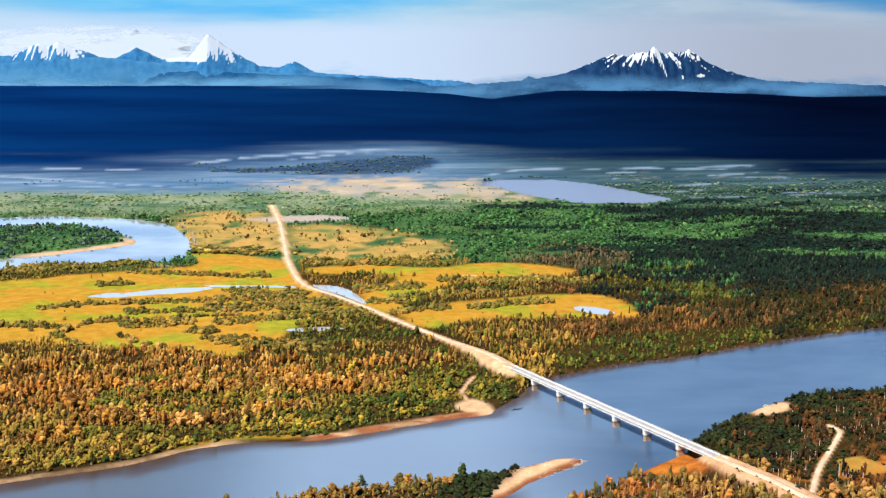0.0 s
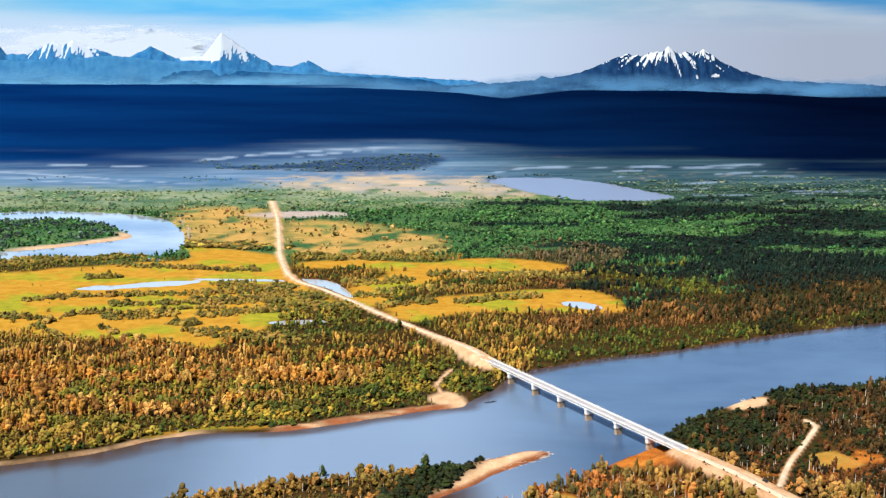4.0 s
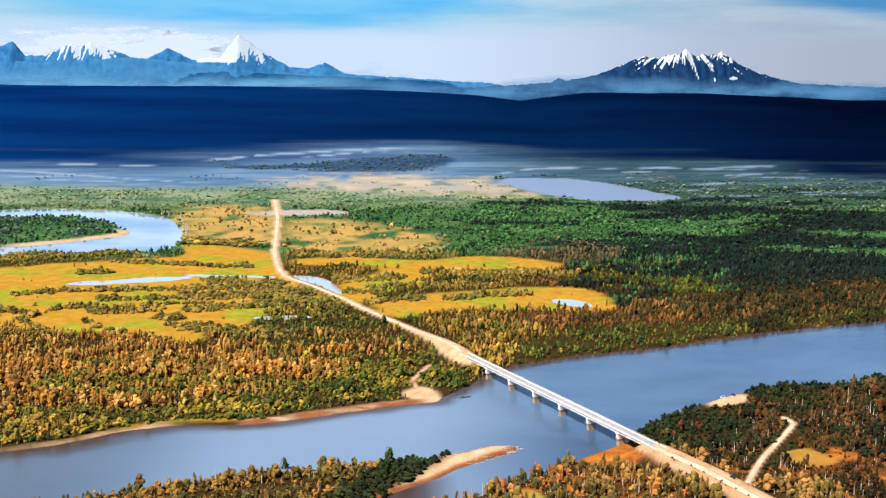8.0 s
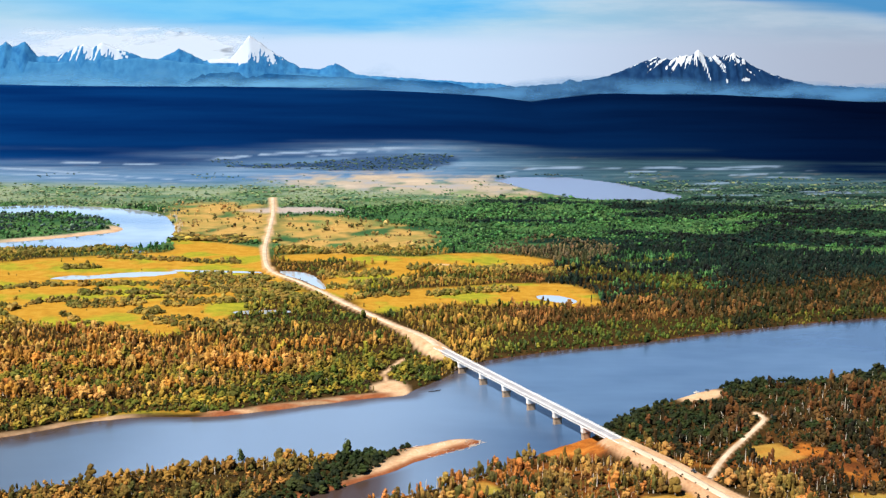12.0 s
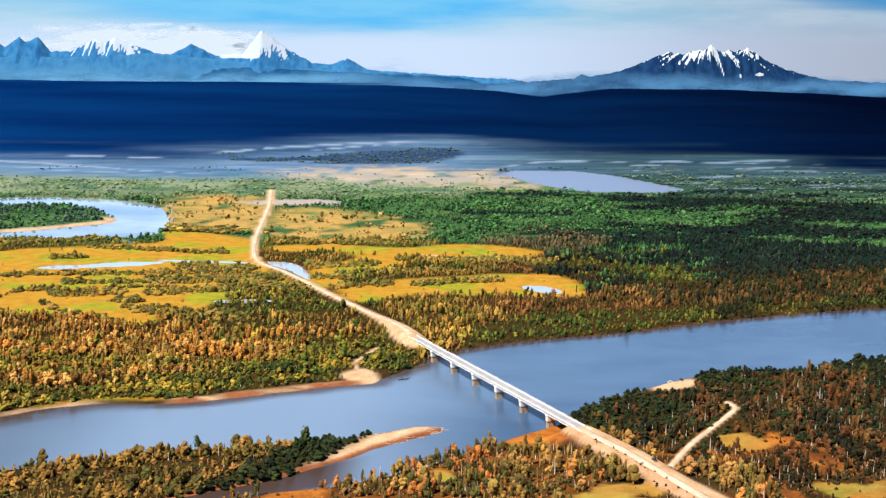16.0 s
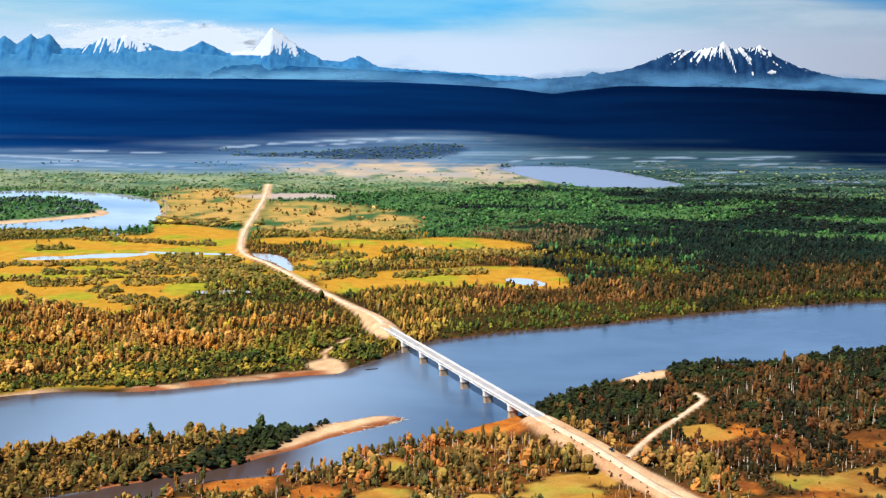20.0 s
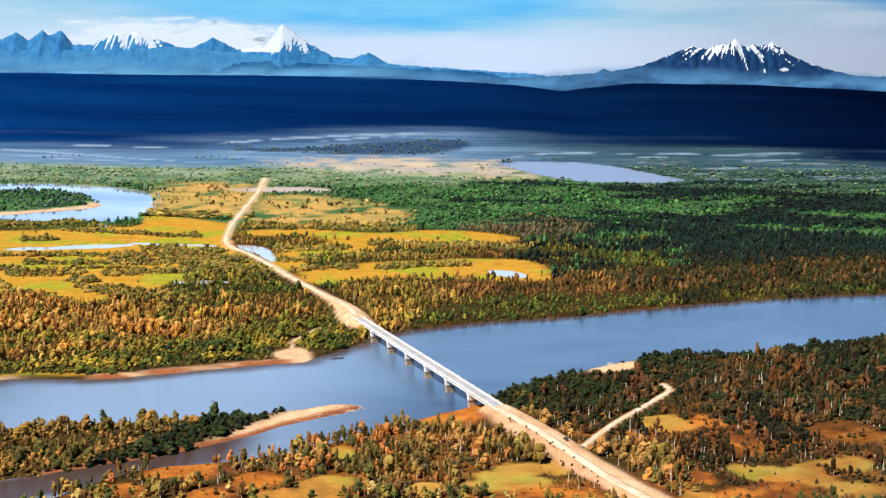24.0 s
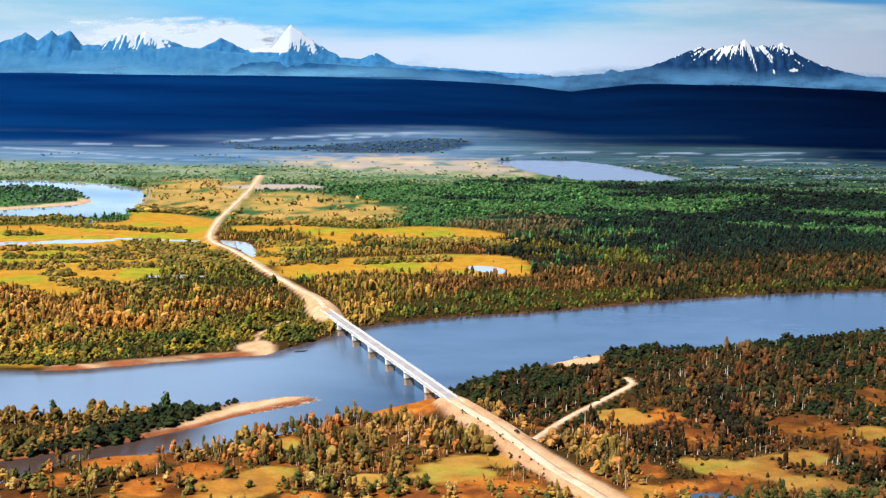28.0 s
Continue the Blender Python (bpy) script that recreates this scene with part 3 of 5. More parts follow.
field_w = 1 - ease(w["field"] + 1.6 * edge, -6, 10)
bare, meadow = clearings(gx, gy)
south_land = (gx > np.interp(gy, [640, 780, 920, 1000, 1100], [-200, -110, 80, 160, 400])) & (gy < 1000) & (land > 0) & (w["isle"] > 3)
# less heath eastward: the shade there is put into the cover
heath_a = np.maximum(np.maximum((0.95 - 0.45 * ease(gx, 220, 330)) * bare, mound), 0.5 * south_land * (1 - ease(gy - 0.1 * gx + 2 * edge, 860, 930)) * ease(fbm(gx / 30, gy / 22, 47), 0.40, 0.64)) * (sand_w < 0.5)
bar = (1 - ease(w["shore"] + 0.4 * edge, 8, 16)) * ease(gx, -215, -195) * (1 - ease(gx, -70, -50)) * (gy > 940) * (land > -2)
sand_w = np.maximum(sand_w, bar * np.maximum(ease(gx, -150, -70), (1 - ease(np.hypot((gx + 192) / 4, gy - 985), 4, 9))))
wet = np.maximum(wet, bar * ease(fbm(gx / 22, gy / 7, 33), 0.30, 0.55))
sand_w = np.maximum(sand_w, 0.55 * bar)
sand_w = np.maximum(sand_w, (0.2 + 0.5 * ease(fbm(gx / 26, gy / 18, 37), 0.35, 0.6)) * (1 - ease(w["shore"] + 0.6 * edge, 5, 11)) * (1 - ease(gx, -285, -240)) * (gx > -520) * (gy > 820) * (w["isle"] > 20) * (land > -2))
wet = np.maximum(wet, 0.8 * (1 - ease(w["pond"] + 0.2 * edge, 0.5, 4.0)) * (w["pond"] > -2))
low_edge = (1 - ease(w["shore"], 5, 11)) * (w["isle"] < 2) * (gx - 0.9 * (gy - 880) > -62)
wet = np.maximum(wet, low_edge)
right_of = np.interp(gy, [640, 716, 817, 887], [228, 199, 155, 103])
wet = np.maximum(wet, 0.3 * (1 - ease(np.abs(w["near_d"] - 10) + 0.3 * edge, 3, 8)) * (gx < right_of) * (gy < 900))
soft = 1 + 1.4 * ease(gy, 2250, 2450)
tan_w = (1 - ease(w["tan"] + soft * (8 * edge + 70 * (fbm(gx / 120, gy / 60, 23) - 0.5)), -30 * soft, 30 * soft)) * ease(fbm(gx / 40, gy / 60, 24), 0.25, 0.45)
verge = (1 - ease(np.abs(w["shore"] - 12 + 0.5 * edge), 2, 6)) * ease(gx, -320, -290) * (1 - ease(gx, -215, -190)) * (gy > 900) * 0.65
field_w = np.maximum(field_w, verge)
# less meadow eastward, for the same shade put into the cover
field_w = np.maximum(field_w, (0.85 - 0.35 * ease(gx, 220, 320)) * meadow)
tan_w = np.maximum(tan_w, 0.45 * meadow * (0.6 + 0.4 * ease(fbm(gx / 12, gy / 9, 46), 0.3, 0.6)))
woods_w = ease(gy + 6 * edge, 1680, 1800)
woods_w = np.maximum(woods_w, ease(gx - 0.25 * (1500 - gy), 190, 320) * ease(gy, 1560, 1640))
streaks = fbm(gx / 520, gy / 130, 51)
marsh_w = ease(gy + 300 * (streaks - 0.5) + 60 * ease(gx, 100, 500), 2520, 2720)
flat = 1 - ease(np.hypot((gx + 245) / 2.2, gy - 2180) + 2 * edge, 20, 56)     # bare grey flat at the road's end
foot = np.interp(gx, [-1100, -680, -400, 0, 290, 690, 920], [3100, 3065, 3180, 3330, 3230, 3160, 2880])
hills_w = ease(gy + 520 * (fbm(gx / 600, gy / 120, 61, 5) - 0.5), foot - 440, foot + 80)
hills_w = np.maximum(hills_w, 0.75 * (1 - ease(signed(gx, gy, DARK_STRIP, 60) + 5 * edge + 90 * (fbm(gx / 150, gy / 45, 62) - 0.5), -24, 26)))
pale = np.zeros(gx.shape)
# thin blue haze put into the ground colour of the far scrub
pale = 0.12 * ease(gy + 3 * edge, 2230, 2330) * (1 - ease(gx, -20, 140)) * (1 - ease(gy, 2520, 2640)) * ease(fbm(gx / 90, gy / 45, 83), 0.35, 0.55)
pale = np.maximum(pale, 0.85 * flat)
pale = np.maximum(pale, 0.5 * cape_w)
sand_w = np.maximum(sand_w, 0.5 * flat)
for i, (line, half) in enumerate(PALE_STREAKS):
    d, along = to_line(gx, gy, np.array(line, float))
    half = half * np.clip(2.6 * fbm(gx / 60, gy / 90, 81 + i) - 0.55, 0.30 if i < 2 else 0.02, 2)
    pale = np.maximum(pale, (1 - ease(d, 0.4 * half, 1.6 * half)) * ease(along, 0.0, 0.12) * (1 - ease(along, 0.88, 1.0)))
R, C = len(rows), len(cols)
q = np.arange(R * C).reshape(R, C)
quads = np.stack([q[:-1, :-1], q[:-1, 1:], q[1:, 1:], q[1:, :-1]], -1).reshape(-1, 4)
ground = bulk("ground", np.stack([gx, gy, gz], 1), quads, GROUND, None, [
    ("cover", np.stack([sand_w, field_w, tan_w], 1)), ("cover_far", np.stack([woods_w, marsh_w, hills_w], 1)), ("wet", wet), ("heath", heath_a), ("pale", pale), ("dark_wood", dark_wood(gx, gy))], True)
tagged(ground, "flat autumn river plain of ochre meadow, sand and brown scrub", "ground", kind="structure")


def sheet(name, x0, x1, y0, y1, z, mat, label, category="water"):
    ob = bulk(name, np.array([(x0, y0, z), (x1, y0, z), (x1, y1, z), (x0, y1, z)]), np.array([(0, 1, 2, 3)]), mat)
    return tagged(ob, label, category, kind="structure")


def river_sheet():
    """The river's surface, with the weight of tree reflections painted brown along its banks."""
    xs = np.concatenate([[-1800, -1200, -900, -700], np.arange(-560, 640, 8.0), [760, 1000, 1300, 1800]])
    ys = np.concatenate([[300, 420, 520], np.arange(600, 1350, 7.0), [1352]])
    gx, gy = (a.ravel() for a in np.meshgrid(xs, ys))
    off = place(gx, gy)["shore"]
    ragged = fbm(gx / 30, gy / 30, 131)
    far_bank = np.interp(gx, [-500, -341, -251, -158, -80, -36, 16, 169, 306, 522], [858, 924, 971, 987, 1022, 1054, 1140, 1212, 1278, 1345])
    far_west = 1 - ease(gx, -290, -200)
    bank_mirror = 0.85 * ease(off + (12 + 16 * far_west) * (ragged - 0.5), -17 - 15 * far_west, -3 - 2 * far_west) * ease(gy, far_bank - 55, far_bank - 30)
    channel = np.abs(-0.58 * (gx + 31) + 0.82 * (gy - 838)) + 14 * (ragged - 0.5)
    bank_mirror = np.maximum(bank_mirror, 0.95 * (1 - ease(channel, 16, 28)) * (1 - ease(gx, -70, -35)) * ease(gx, -330, -250))
    R, C = len(ys), len(xs)
    q = np.arange(R * C).reshape(R, C)
    quads = np.stack([q[:-1, :-1], q[:-1, 1:], q[1:, 1:], q[1:, :-1]], -1).reshape(-1, 4)
    ob = bulk("river_water", np.stack([gx, gy, 0 * gx], 1), quads, WATER, None, [("bank_mirror", bank_mirror)])
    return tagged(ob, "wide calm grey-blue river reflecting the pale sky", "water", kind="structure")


river_sheet()
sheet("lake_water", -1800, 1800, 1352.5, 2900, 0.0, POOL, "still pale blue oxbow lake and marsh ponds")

# ---------------------------------------------------------------- mountains
BACK = 4820.0


def far_spot(px, py, depth=BACK):
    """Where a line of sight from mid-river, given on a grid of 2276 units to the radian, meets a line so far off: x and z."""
    a, p = radians(0.745), radians(-9.489)
    u, v = (px - 784) / 2276, (441 - py) / 2276
    gx = -math.sin(a) * (math.cos(p) - v * math.sin(p)) + u * math.cos(a)
    gy = math.cos(a) * (math.cos(p) - v * math.sin(p)) + u * math.sin(a)
    s = (depth - 11.8) / gy
    return 33.6 + s * gx, 279.0 + s * (math.sin(p) + v * math.cos(p))


def peak(px, py, left, right, depth=BACK):
    """A cone of a range: its tip and the slopes of its two flanks."""
    return (*far_spot(px, py, depth), left, right)


SNOW_GAPS = [(-3000, far_spot(132, 60)[0]), (far_spot(262, 60)[0], far_spot(440, 60)[0])]


def range_mesh(name, mat, peaks, x0, x1, base, label, seed, snow_line, rough=0.05, back=0.0, streaks=0.0):
    xs = np.linspace(x0, x1, 760 if streaks else (560 if snow_line < 300 else 320))
    ds = np.linspace(-120, 50, 44 if streaks else 34)
    gx, gd = np.meshgrid(xs, ds)
    crest = np.full(xs.shape, float(base))
    for px, pz, left, right in peaks:
        crest = np.maximum(crest, pz - np.where(xs < px, (px - xs) * left, (xs - px) * right))
    crest = crest + np.minimum(crest - base + 12, 60) * rough * 2 * (fbm(xs / 13, xs * 0 + seed, seed, 4) - 0.5)
    rel = 1 - np.abs(gd) / np.where(gd < 0, 120, 50)
    fold = np.abs(fbm(gx / 30, gd / 70 + seed, seed + 3, 4) - 0.5) * 2
    z = base - 40 + (crest[None, :] - base + 40) * (rel ** 0.9) * (1 - (0.20 if streaks else 0.10) * fold * (1 - rel ** 4))
    own = np.argmax([pz - np.where(xs < px, (px - xs) * lf, (xs - px) * rt) for px, pz, lf, rt in peaks], 0)
    tip_x, tip_z = np.array([p[0] for p in peaks])[own], np.array([p[1] for p in peaks])[own]
    lean = (gx - tip_x[None, :]) / (tip_z[None, :] - z + 34)
    snow = ease(0.75 * fbm(lean * 13, z / 150, seed + 21, 4) + 0.25 * fbm(gx / 26, z / 40, seed + 22, 3) + 0.0042 * (z - snow_line - 22), 0.47, 0.58)
    for lo, hi in SNOW_GAPS:
        snow = snow * (1 - ease(gx, lo - 12, lo + 12) * (1 - ease(gx, hi - 12, hi + 12)))
    # an unbroken snowfield under the sharp peak
    field = 0.0
    if 199 < snow_line < 300:
        field = ease(gx, far_spot(388, 90)[0], far_spot(410, 90)[0]) * (1 - ease(gx, far_spot(466, 90)[0], far_spot(480, 90)[0])) * ease(z, far_spot(430, 106)[1], far_spot(430, 96)[1])
    snow = np.maximum(snow, field)
    if streaks:
        cx, top = peaks[0][0], peaks[0][1]
        lean = (gx - cx) / (top - z + 55)
        s = fbm(lean * 22, z / 300, seed + 9, 3)
        snow = ease(s + 0.0046 * (z - snow_line) - 0.06 * ease(gx, cx + 40, cx + 150), 0.57, 0.66)
        for px, py, rx, rz in ((1350, 128, 19, 6), (1316, 131, 3, 9)):
            at_x, at_z = far_spot(px, py, VOLCANO_AT)
            snow = np.maximum(snow, 1 - ease(np.hypot((gx - at_x) / rx, (z - at_z) / rz) + 0.7 * (fbm(gx / 14, z / 8, 91) - 0.5), 0.75, 1.05))
    z = z - 110 * (1 - ease(x1 - gx, 0, 380)) - 60 * (1 - ease(gx - x0, 0, 100))
    R, C = z.shape
    q = np.arange(R * C).reshape(R, C)
    quads = np.stack([q[:-1, :-1], q[:-1, 1:], q[1:, 1:], q[1:, :-1]], -1).reshape(-1, 4)
    ob = bulk(name, np.stack([gx.ravel(), BACK + back + gd.ravel(), z.ravel()], 1), quads, mat, None, [("snow", snow.ravel())], True)
    return tagged(ob, label, "mountain", kind="structure")


VOLCANO_AT = 4600.0
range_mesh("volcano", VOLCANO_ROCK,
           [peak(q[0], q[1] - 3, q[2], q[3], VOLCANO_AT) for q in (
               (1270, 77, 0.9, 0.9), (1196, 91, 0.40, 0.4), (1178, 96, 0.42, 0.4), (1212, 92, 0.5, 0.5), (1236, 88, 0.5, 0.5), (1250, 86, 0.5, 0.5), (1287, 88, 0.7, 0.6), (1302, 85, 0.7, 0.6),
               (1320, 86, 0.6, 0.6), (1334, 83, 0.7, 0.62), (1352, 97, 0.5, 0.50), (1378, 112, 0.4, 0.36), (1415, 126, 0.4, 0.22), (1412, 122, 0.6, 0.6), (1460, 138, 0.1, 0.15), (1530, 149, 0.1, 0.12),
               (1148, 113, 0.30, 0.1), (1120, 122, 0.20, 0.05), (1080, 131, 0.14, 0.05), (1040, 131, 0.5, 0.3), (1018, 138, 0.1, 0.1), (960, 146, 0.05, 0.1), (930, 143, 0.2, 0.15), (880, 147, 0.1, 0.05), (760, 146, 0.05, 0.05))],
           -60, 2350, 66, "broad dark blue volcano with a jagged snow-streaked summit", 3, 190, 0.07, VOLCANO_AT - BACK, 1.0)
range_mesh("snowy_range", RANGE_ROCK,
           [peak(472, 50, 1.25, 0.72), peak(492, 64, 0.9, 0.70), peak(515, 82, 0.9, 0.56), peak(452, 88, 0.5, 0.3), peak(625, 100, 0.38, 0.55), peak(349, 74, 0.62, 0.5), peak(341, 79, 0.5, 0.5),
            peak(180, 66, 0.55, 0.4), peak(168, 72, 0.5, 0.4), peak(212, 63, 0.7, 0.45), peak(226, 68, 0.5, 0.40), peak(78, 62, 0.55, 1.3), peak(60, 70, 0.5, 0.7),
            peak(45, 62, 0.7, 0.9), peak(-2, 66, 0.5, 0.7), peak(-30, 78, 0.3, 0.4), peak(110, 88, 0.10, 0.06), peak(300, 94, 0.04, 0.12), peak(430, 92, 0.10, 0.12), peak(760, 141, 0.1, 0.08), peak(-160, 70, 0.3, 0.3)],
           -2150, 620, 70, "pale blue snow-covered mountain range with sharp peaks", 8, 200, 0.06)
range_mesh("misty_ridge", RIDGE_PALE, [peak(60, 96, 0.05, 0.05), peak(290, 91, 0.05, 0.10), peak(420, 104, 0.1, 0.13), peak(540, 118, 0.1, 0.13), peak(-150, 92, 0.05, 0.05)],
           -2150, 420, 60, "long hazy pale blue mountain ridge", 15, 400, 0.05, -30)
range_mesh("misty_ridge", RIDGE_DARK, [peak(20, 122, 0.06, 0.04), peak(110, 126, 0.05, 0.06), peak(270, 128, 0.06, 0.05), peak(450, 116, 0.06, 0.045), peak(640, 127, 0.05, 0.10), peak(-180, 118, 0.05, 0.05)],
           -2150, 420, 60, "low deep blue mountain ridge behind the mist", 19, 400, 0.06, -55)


def mist_bank(name, mat, px0, px1, d, y0, y1, strength, label, seed, rise=0.4):
    """A soft bank of mist between two bearings, from drop y0 up to drop y1."""
    (x0, z0), (x1, z1) = far_spot(px0, y0, BACK + d), far_spot(px1, y1, BACK + d)
    xs, zs = np.linspace(x0, x1, 160), np.linspace(0, 1, 13)
    gx, gs = np.meshgrid(xs, zs)
    top = z0 + (z1 - z0) * (1 - rise + 2 * rise * fbm(gx / 170, gx * 0, seed, 3))
    gz = z0 + (top - z0) * gs
    gy = BACK + d + 34 * gs
    ends = np.clip(np.minimum(gx - x0, x1 - gx) / (0.18 * (x1 - x0)), 0, 1)
    thick = strength * np.sin(np.clip(gs, 0, 1) * math.pi) ** 1.1 * ends
    R, C = gx.shape
    q = np.arange(R * C).reshape(R, C)
    quads = np.stack([q[:-1, :-1], q[:-1, 1:], q[1:, 1:], q[1:, :-1]], -1).reshape(-1, 4)
    ob = bulk(name, np.stack([gx.ravel(), gy.ravel(), gz.ravel()], 1), quads, mat, None, [("thick", thick.ravel())], True)
    return tagged(ob, label, "cloud", kind="stuff")


mist_bank("low_cloud", MIST, -260, 800, -125, 160, 112, 0.8, "thin pale blue mist along the foot of the mountains", 5)
mist_bank("low_cloud", MIST, -260, 760, -135, 152, 128, 0.9, "low streak of pale mist under the mountains", 6, 0.25)
mist_bank("low_cloud", VEIL, 540, 1800, -345, 176, 128, 1.0, "thin blue mist round the foot of the volcano", 9, 0.3)
tip = far_spot(340, 41.5)
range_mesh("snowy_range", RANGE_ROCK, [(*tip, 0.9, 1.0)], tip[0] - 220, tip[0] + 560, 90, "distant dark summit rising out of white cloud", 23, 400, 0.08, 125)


def cloud_puff(px, py, wide, tall, d, strength, label, seed, torn=1.1):
    """A ragged oval cloud: centre, half width and half height on the grid of far_spot, and its depth behind the back line."""
    u, v = np.meshgrid(np.linspace(-1, 1, 90), np.linspace(-1, 1, 44))
    (cx, cz), (ex, ez) = far_spot(px, py, BACK + d), far_spot(px + wide, py - tall, BACK + d)
    gx, gz = cx + u * (ex - cx), cz + v * (ez - cz)
    gy = BACK + d + 0.8 * (gz - cz)
    ragged = fbm(gx / 55 + 60, gz / 16 + 60, seed, 4)
    thick = strength * ease(1.0 - np.hypot(u, v) + torn * (ragged - 0.5), 0.0, 0.75) * (1 - ease(np.maximum(np.abs(u), np.abs(v)), 0.86, 1.0))
    R, C = u.shape
    q = np.arange(R * C).reshape(R, C)
    quads = np.stack([q[:-1, :-1], q[:-1, 1:], q[1:, 1:], q[1:, :-1]], -1).reshape(-1, 4)
    ob = bulk("low_cloud", np.stack([gx.ravel(), gy.ravel(), gz.ravel()], 1), quads, CLOUD, None, [("thick", thick.ravel())], True)
    return tagged(ob, label, "cloud", kind="stuff")


cloud_puff(340, 84, 120, 44, 24, 4.0, "white cloud hiding all but the summit of a peak", 14, 0.5)
cloud_puff(250, 78, 260, 44, 66, 1.6, "white cloud behind the snowy peaks", 12)

# ---------------------------------------------------------------- woods
rng = np.random.default_rng(7)


def leaf_cloud(count, shape, size, r):
    """Small leaf clumps round a crown: shape(t, u) gives radius and height; faces look outwards, unevenly."""
    verts, faces = [], []
    for i in range(count):
        t, a = r.random(), r.random() * 2 * math.pi
        rad, z = shape(t)
        rad = rad * (0.55 + 0.5 * r.random() ** 0.5) * (1 + 0.22 * math.sin(3 * a + 5 * t))
        c = Vector((rad * math.cos(a), rad * math.sin(a), z + 0.04 * r.standard_normal()))
        out = Vector((math.cos(a), math.sin(a), 1.9 * (t - 0.42))) + 0.55 * Vector(r.standard_normal(3))
        out.normalize()
        s = out.orthogonal().normalized()
        s = Matrix.Rotation(r.random() * 6.28, 3, out) @ s
        v = out.cross(s)
        k = size * (0.6 + 0.8 * r.random())
        b = len(verts)
        verts += [c + k * s, c + k * (-0.5 * s + 0.85 * v), c + k * (-0.5 * s - 0.85 * v)]
        faces.append((b, b + 1, b + 2))
    return np.array(verts), np.array(faces)


def birch_shape(t):
    return 0.158 * math.sin(math.pi * (0.10 + 0.82 * t)) ** 0.7, 0.26 + 0.72 * t


def round_shape(t):
    return 0.31 * math.sin(math.pi * (0.16 + 0.78 * t)) ** 0.6, 0.14 + 0.84 * t


def bush_shape(t):
    return 0.47 * math.cos(math.pi * 0.46 * t) ** 0.7, 0.05 + 0.9 * t


def spruce_shape(t):
    return 0.20 * (1 - t) + 0.015, 0.08 + 0.92 * t


SHAPES = dict(birch=birch_shape, round=round_shape, bush=bush_shape, spruce=spruce_shape)


ICO_V, ICO_F = [], []
bm = bmesh.new()
bmesh.ops.create_icosphere(bm, subdivisions=1, radius=1.0)
bm.verts.index_update()
ICO_V, ICO_F = np.array([v.co[:] for v in bm.verts]), np.array([[v.index for v in f.verts] for f in bm.faces])
bm.free()


def crown_shape(shape, clumps, leaves, size, r):
    """A crown: lumpy clumps of foliage at uneven heights, with loose leaf sprays between them."""
    V, F, base = [], [], 0
    for i in range(clumps):
        t = (i + 0.2 + 0.6 * r.random()) / clumps
        rad, z = SHAPES[shape](0.08 + 0.84 * t)
        a = r.random() * 2 * math.pi
        off = rad * (0.25 + 0.45 * r.random()) if clumps > 1 else 0.0
        tall = 0.95 / clumps * (0.75 + 0.5 * r.random()) if clumps > 1 else 0.42
        lump = ICO_V * (1 + 0.55 * (r.random((len(ICO_V), 1)) - 0.45)) * (rad * (0.62 + 0.3 * r.random()) * (1.25 if clumps == 1 else 1.0), rad * (0.62 + 0.3 * r.random()) * (1.25 if clumps == 1 else 1.0), tall)
        V.append(lump + (off * math.cos(a), off * math.sin(a), z))
        F.append(ICO_F + base)
        base += len(ICO_V)
    v, f = leaf_cloud(leaves, SHAPES[shape], size, r)
    V.append(v), F.append(f + base)
    return np.vstack(V), np.vstack(F)


def templates(shape, counts, size, number):
    return [crown_shape(shape, counts[0], counts[1], size, rng) for _ in range(number)]


def trunk_template(sides):
    a = np.arange(sides) * 2 * math.pi / sides
    ring = lambda r, z, dx: np.stack([r * np.cos(a) + dx, r * np.sin(a), np.full(sides, z)], 1)
    v = np.vstack([ring(0.038, 0.0, 0.0), ring(0.028, 0.45, 0.015), ring(0.004, 0.88, -0.01)])
    f = []
    for k in range(2):
        for i in range(sides):
            j = (i + 1) % sides
            f += [(k * sides + i, k * sides + j, (k + 1) * sides + j), (k * sides + i, (k + 1) * sides + j, (k + 1) * sides + i)]
    return v, np.array(f)


def planted(temps, x, y, z, tall, wide, tint):
    """Crowns of one kind, set at places, as arrays."""
    pick = rng.integers(0, len(temps), len(x))
    turn = rng.random(len(x)) * 2 * math.pi
    V, F, T, base = [], [], [], 0
    for i, (v, f) in enumerate(temps):
        k = np.nonzero(pick == i)[0]
        if not len(k):
            continue
        c, s = np.cos(turn[k])[:, None], np.sin(turn[k])[:, None]
        h, b = tall[k][:, None], (tall[k] * wide[k])[:, None]
        px = (v[None, :, 0] * c - v[None, :, 1] * s) * b + x[k][:, None]
        py = (v[None, :, 0] * s + v[None, :, 1] * c) * b + y[k][:, None]
        pz = v[None, :, 2] * h + z[k][:, None]
        V.append(np.stack([px, py, pz], -1).reshape(-1, 3))
        F.append((f[None] + (np.arange(len(k)) * len(v))[:, None, None] + base).reshape(-1, 3))
        T.append(np.repeat(tint[k], len(v), 0))
        base += len(k) * len(v)
    return np.vstack(V), np.vstack(F), np.vstack(T)


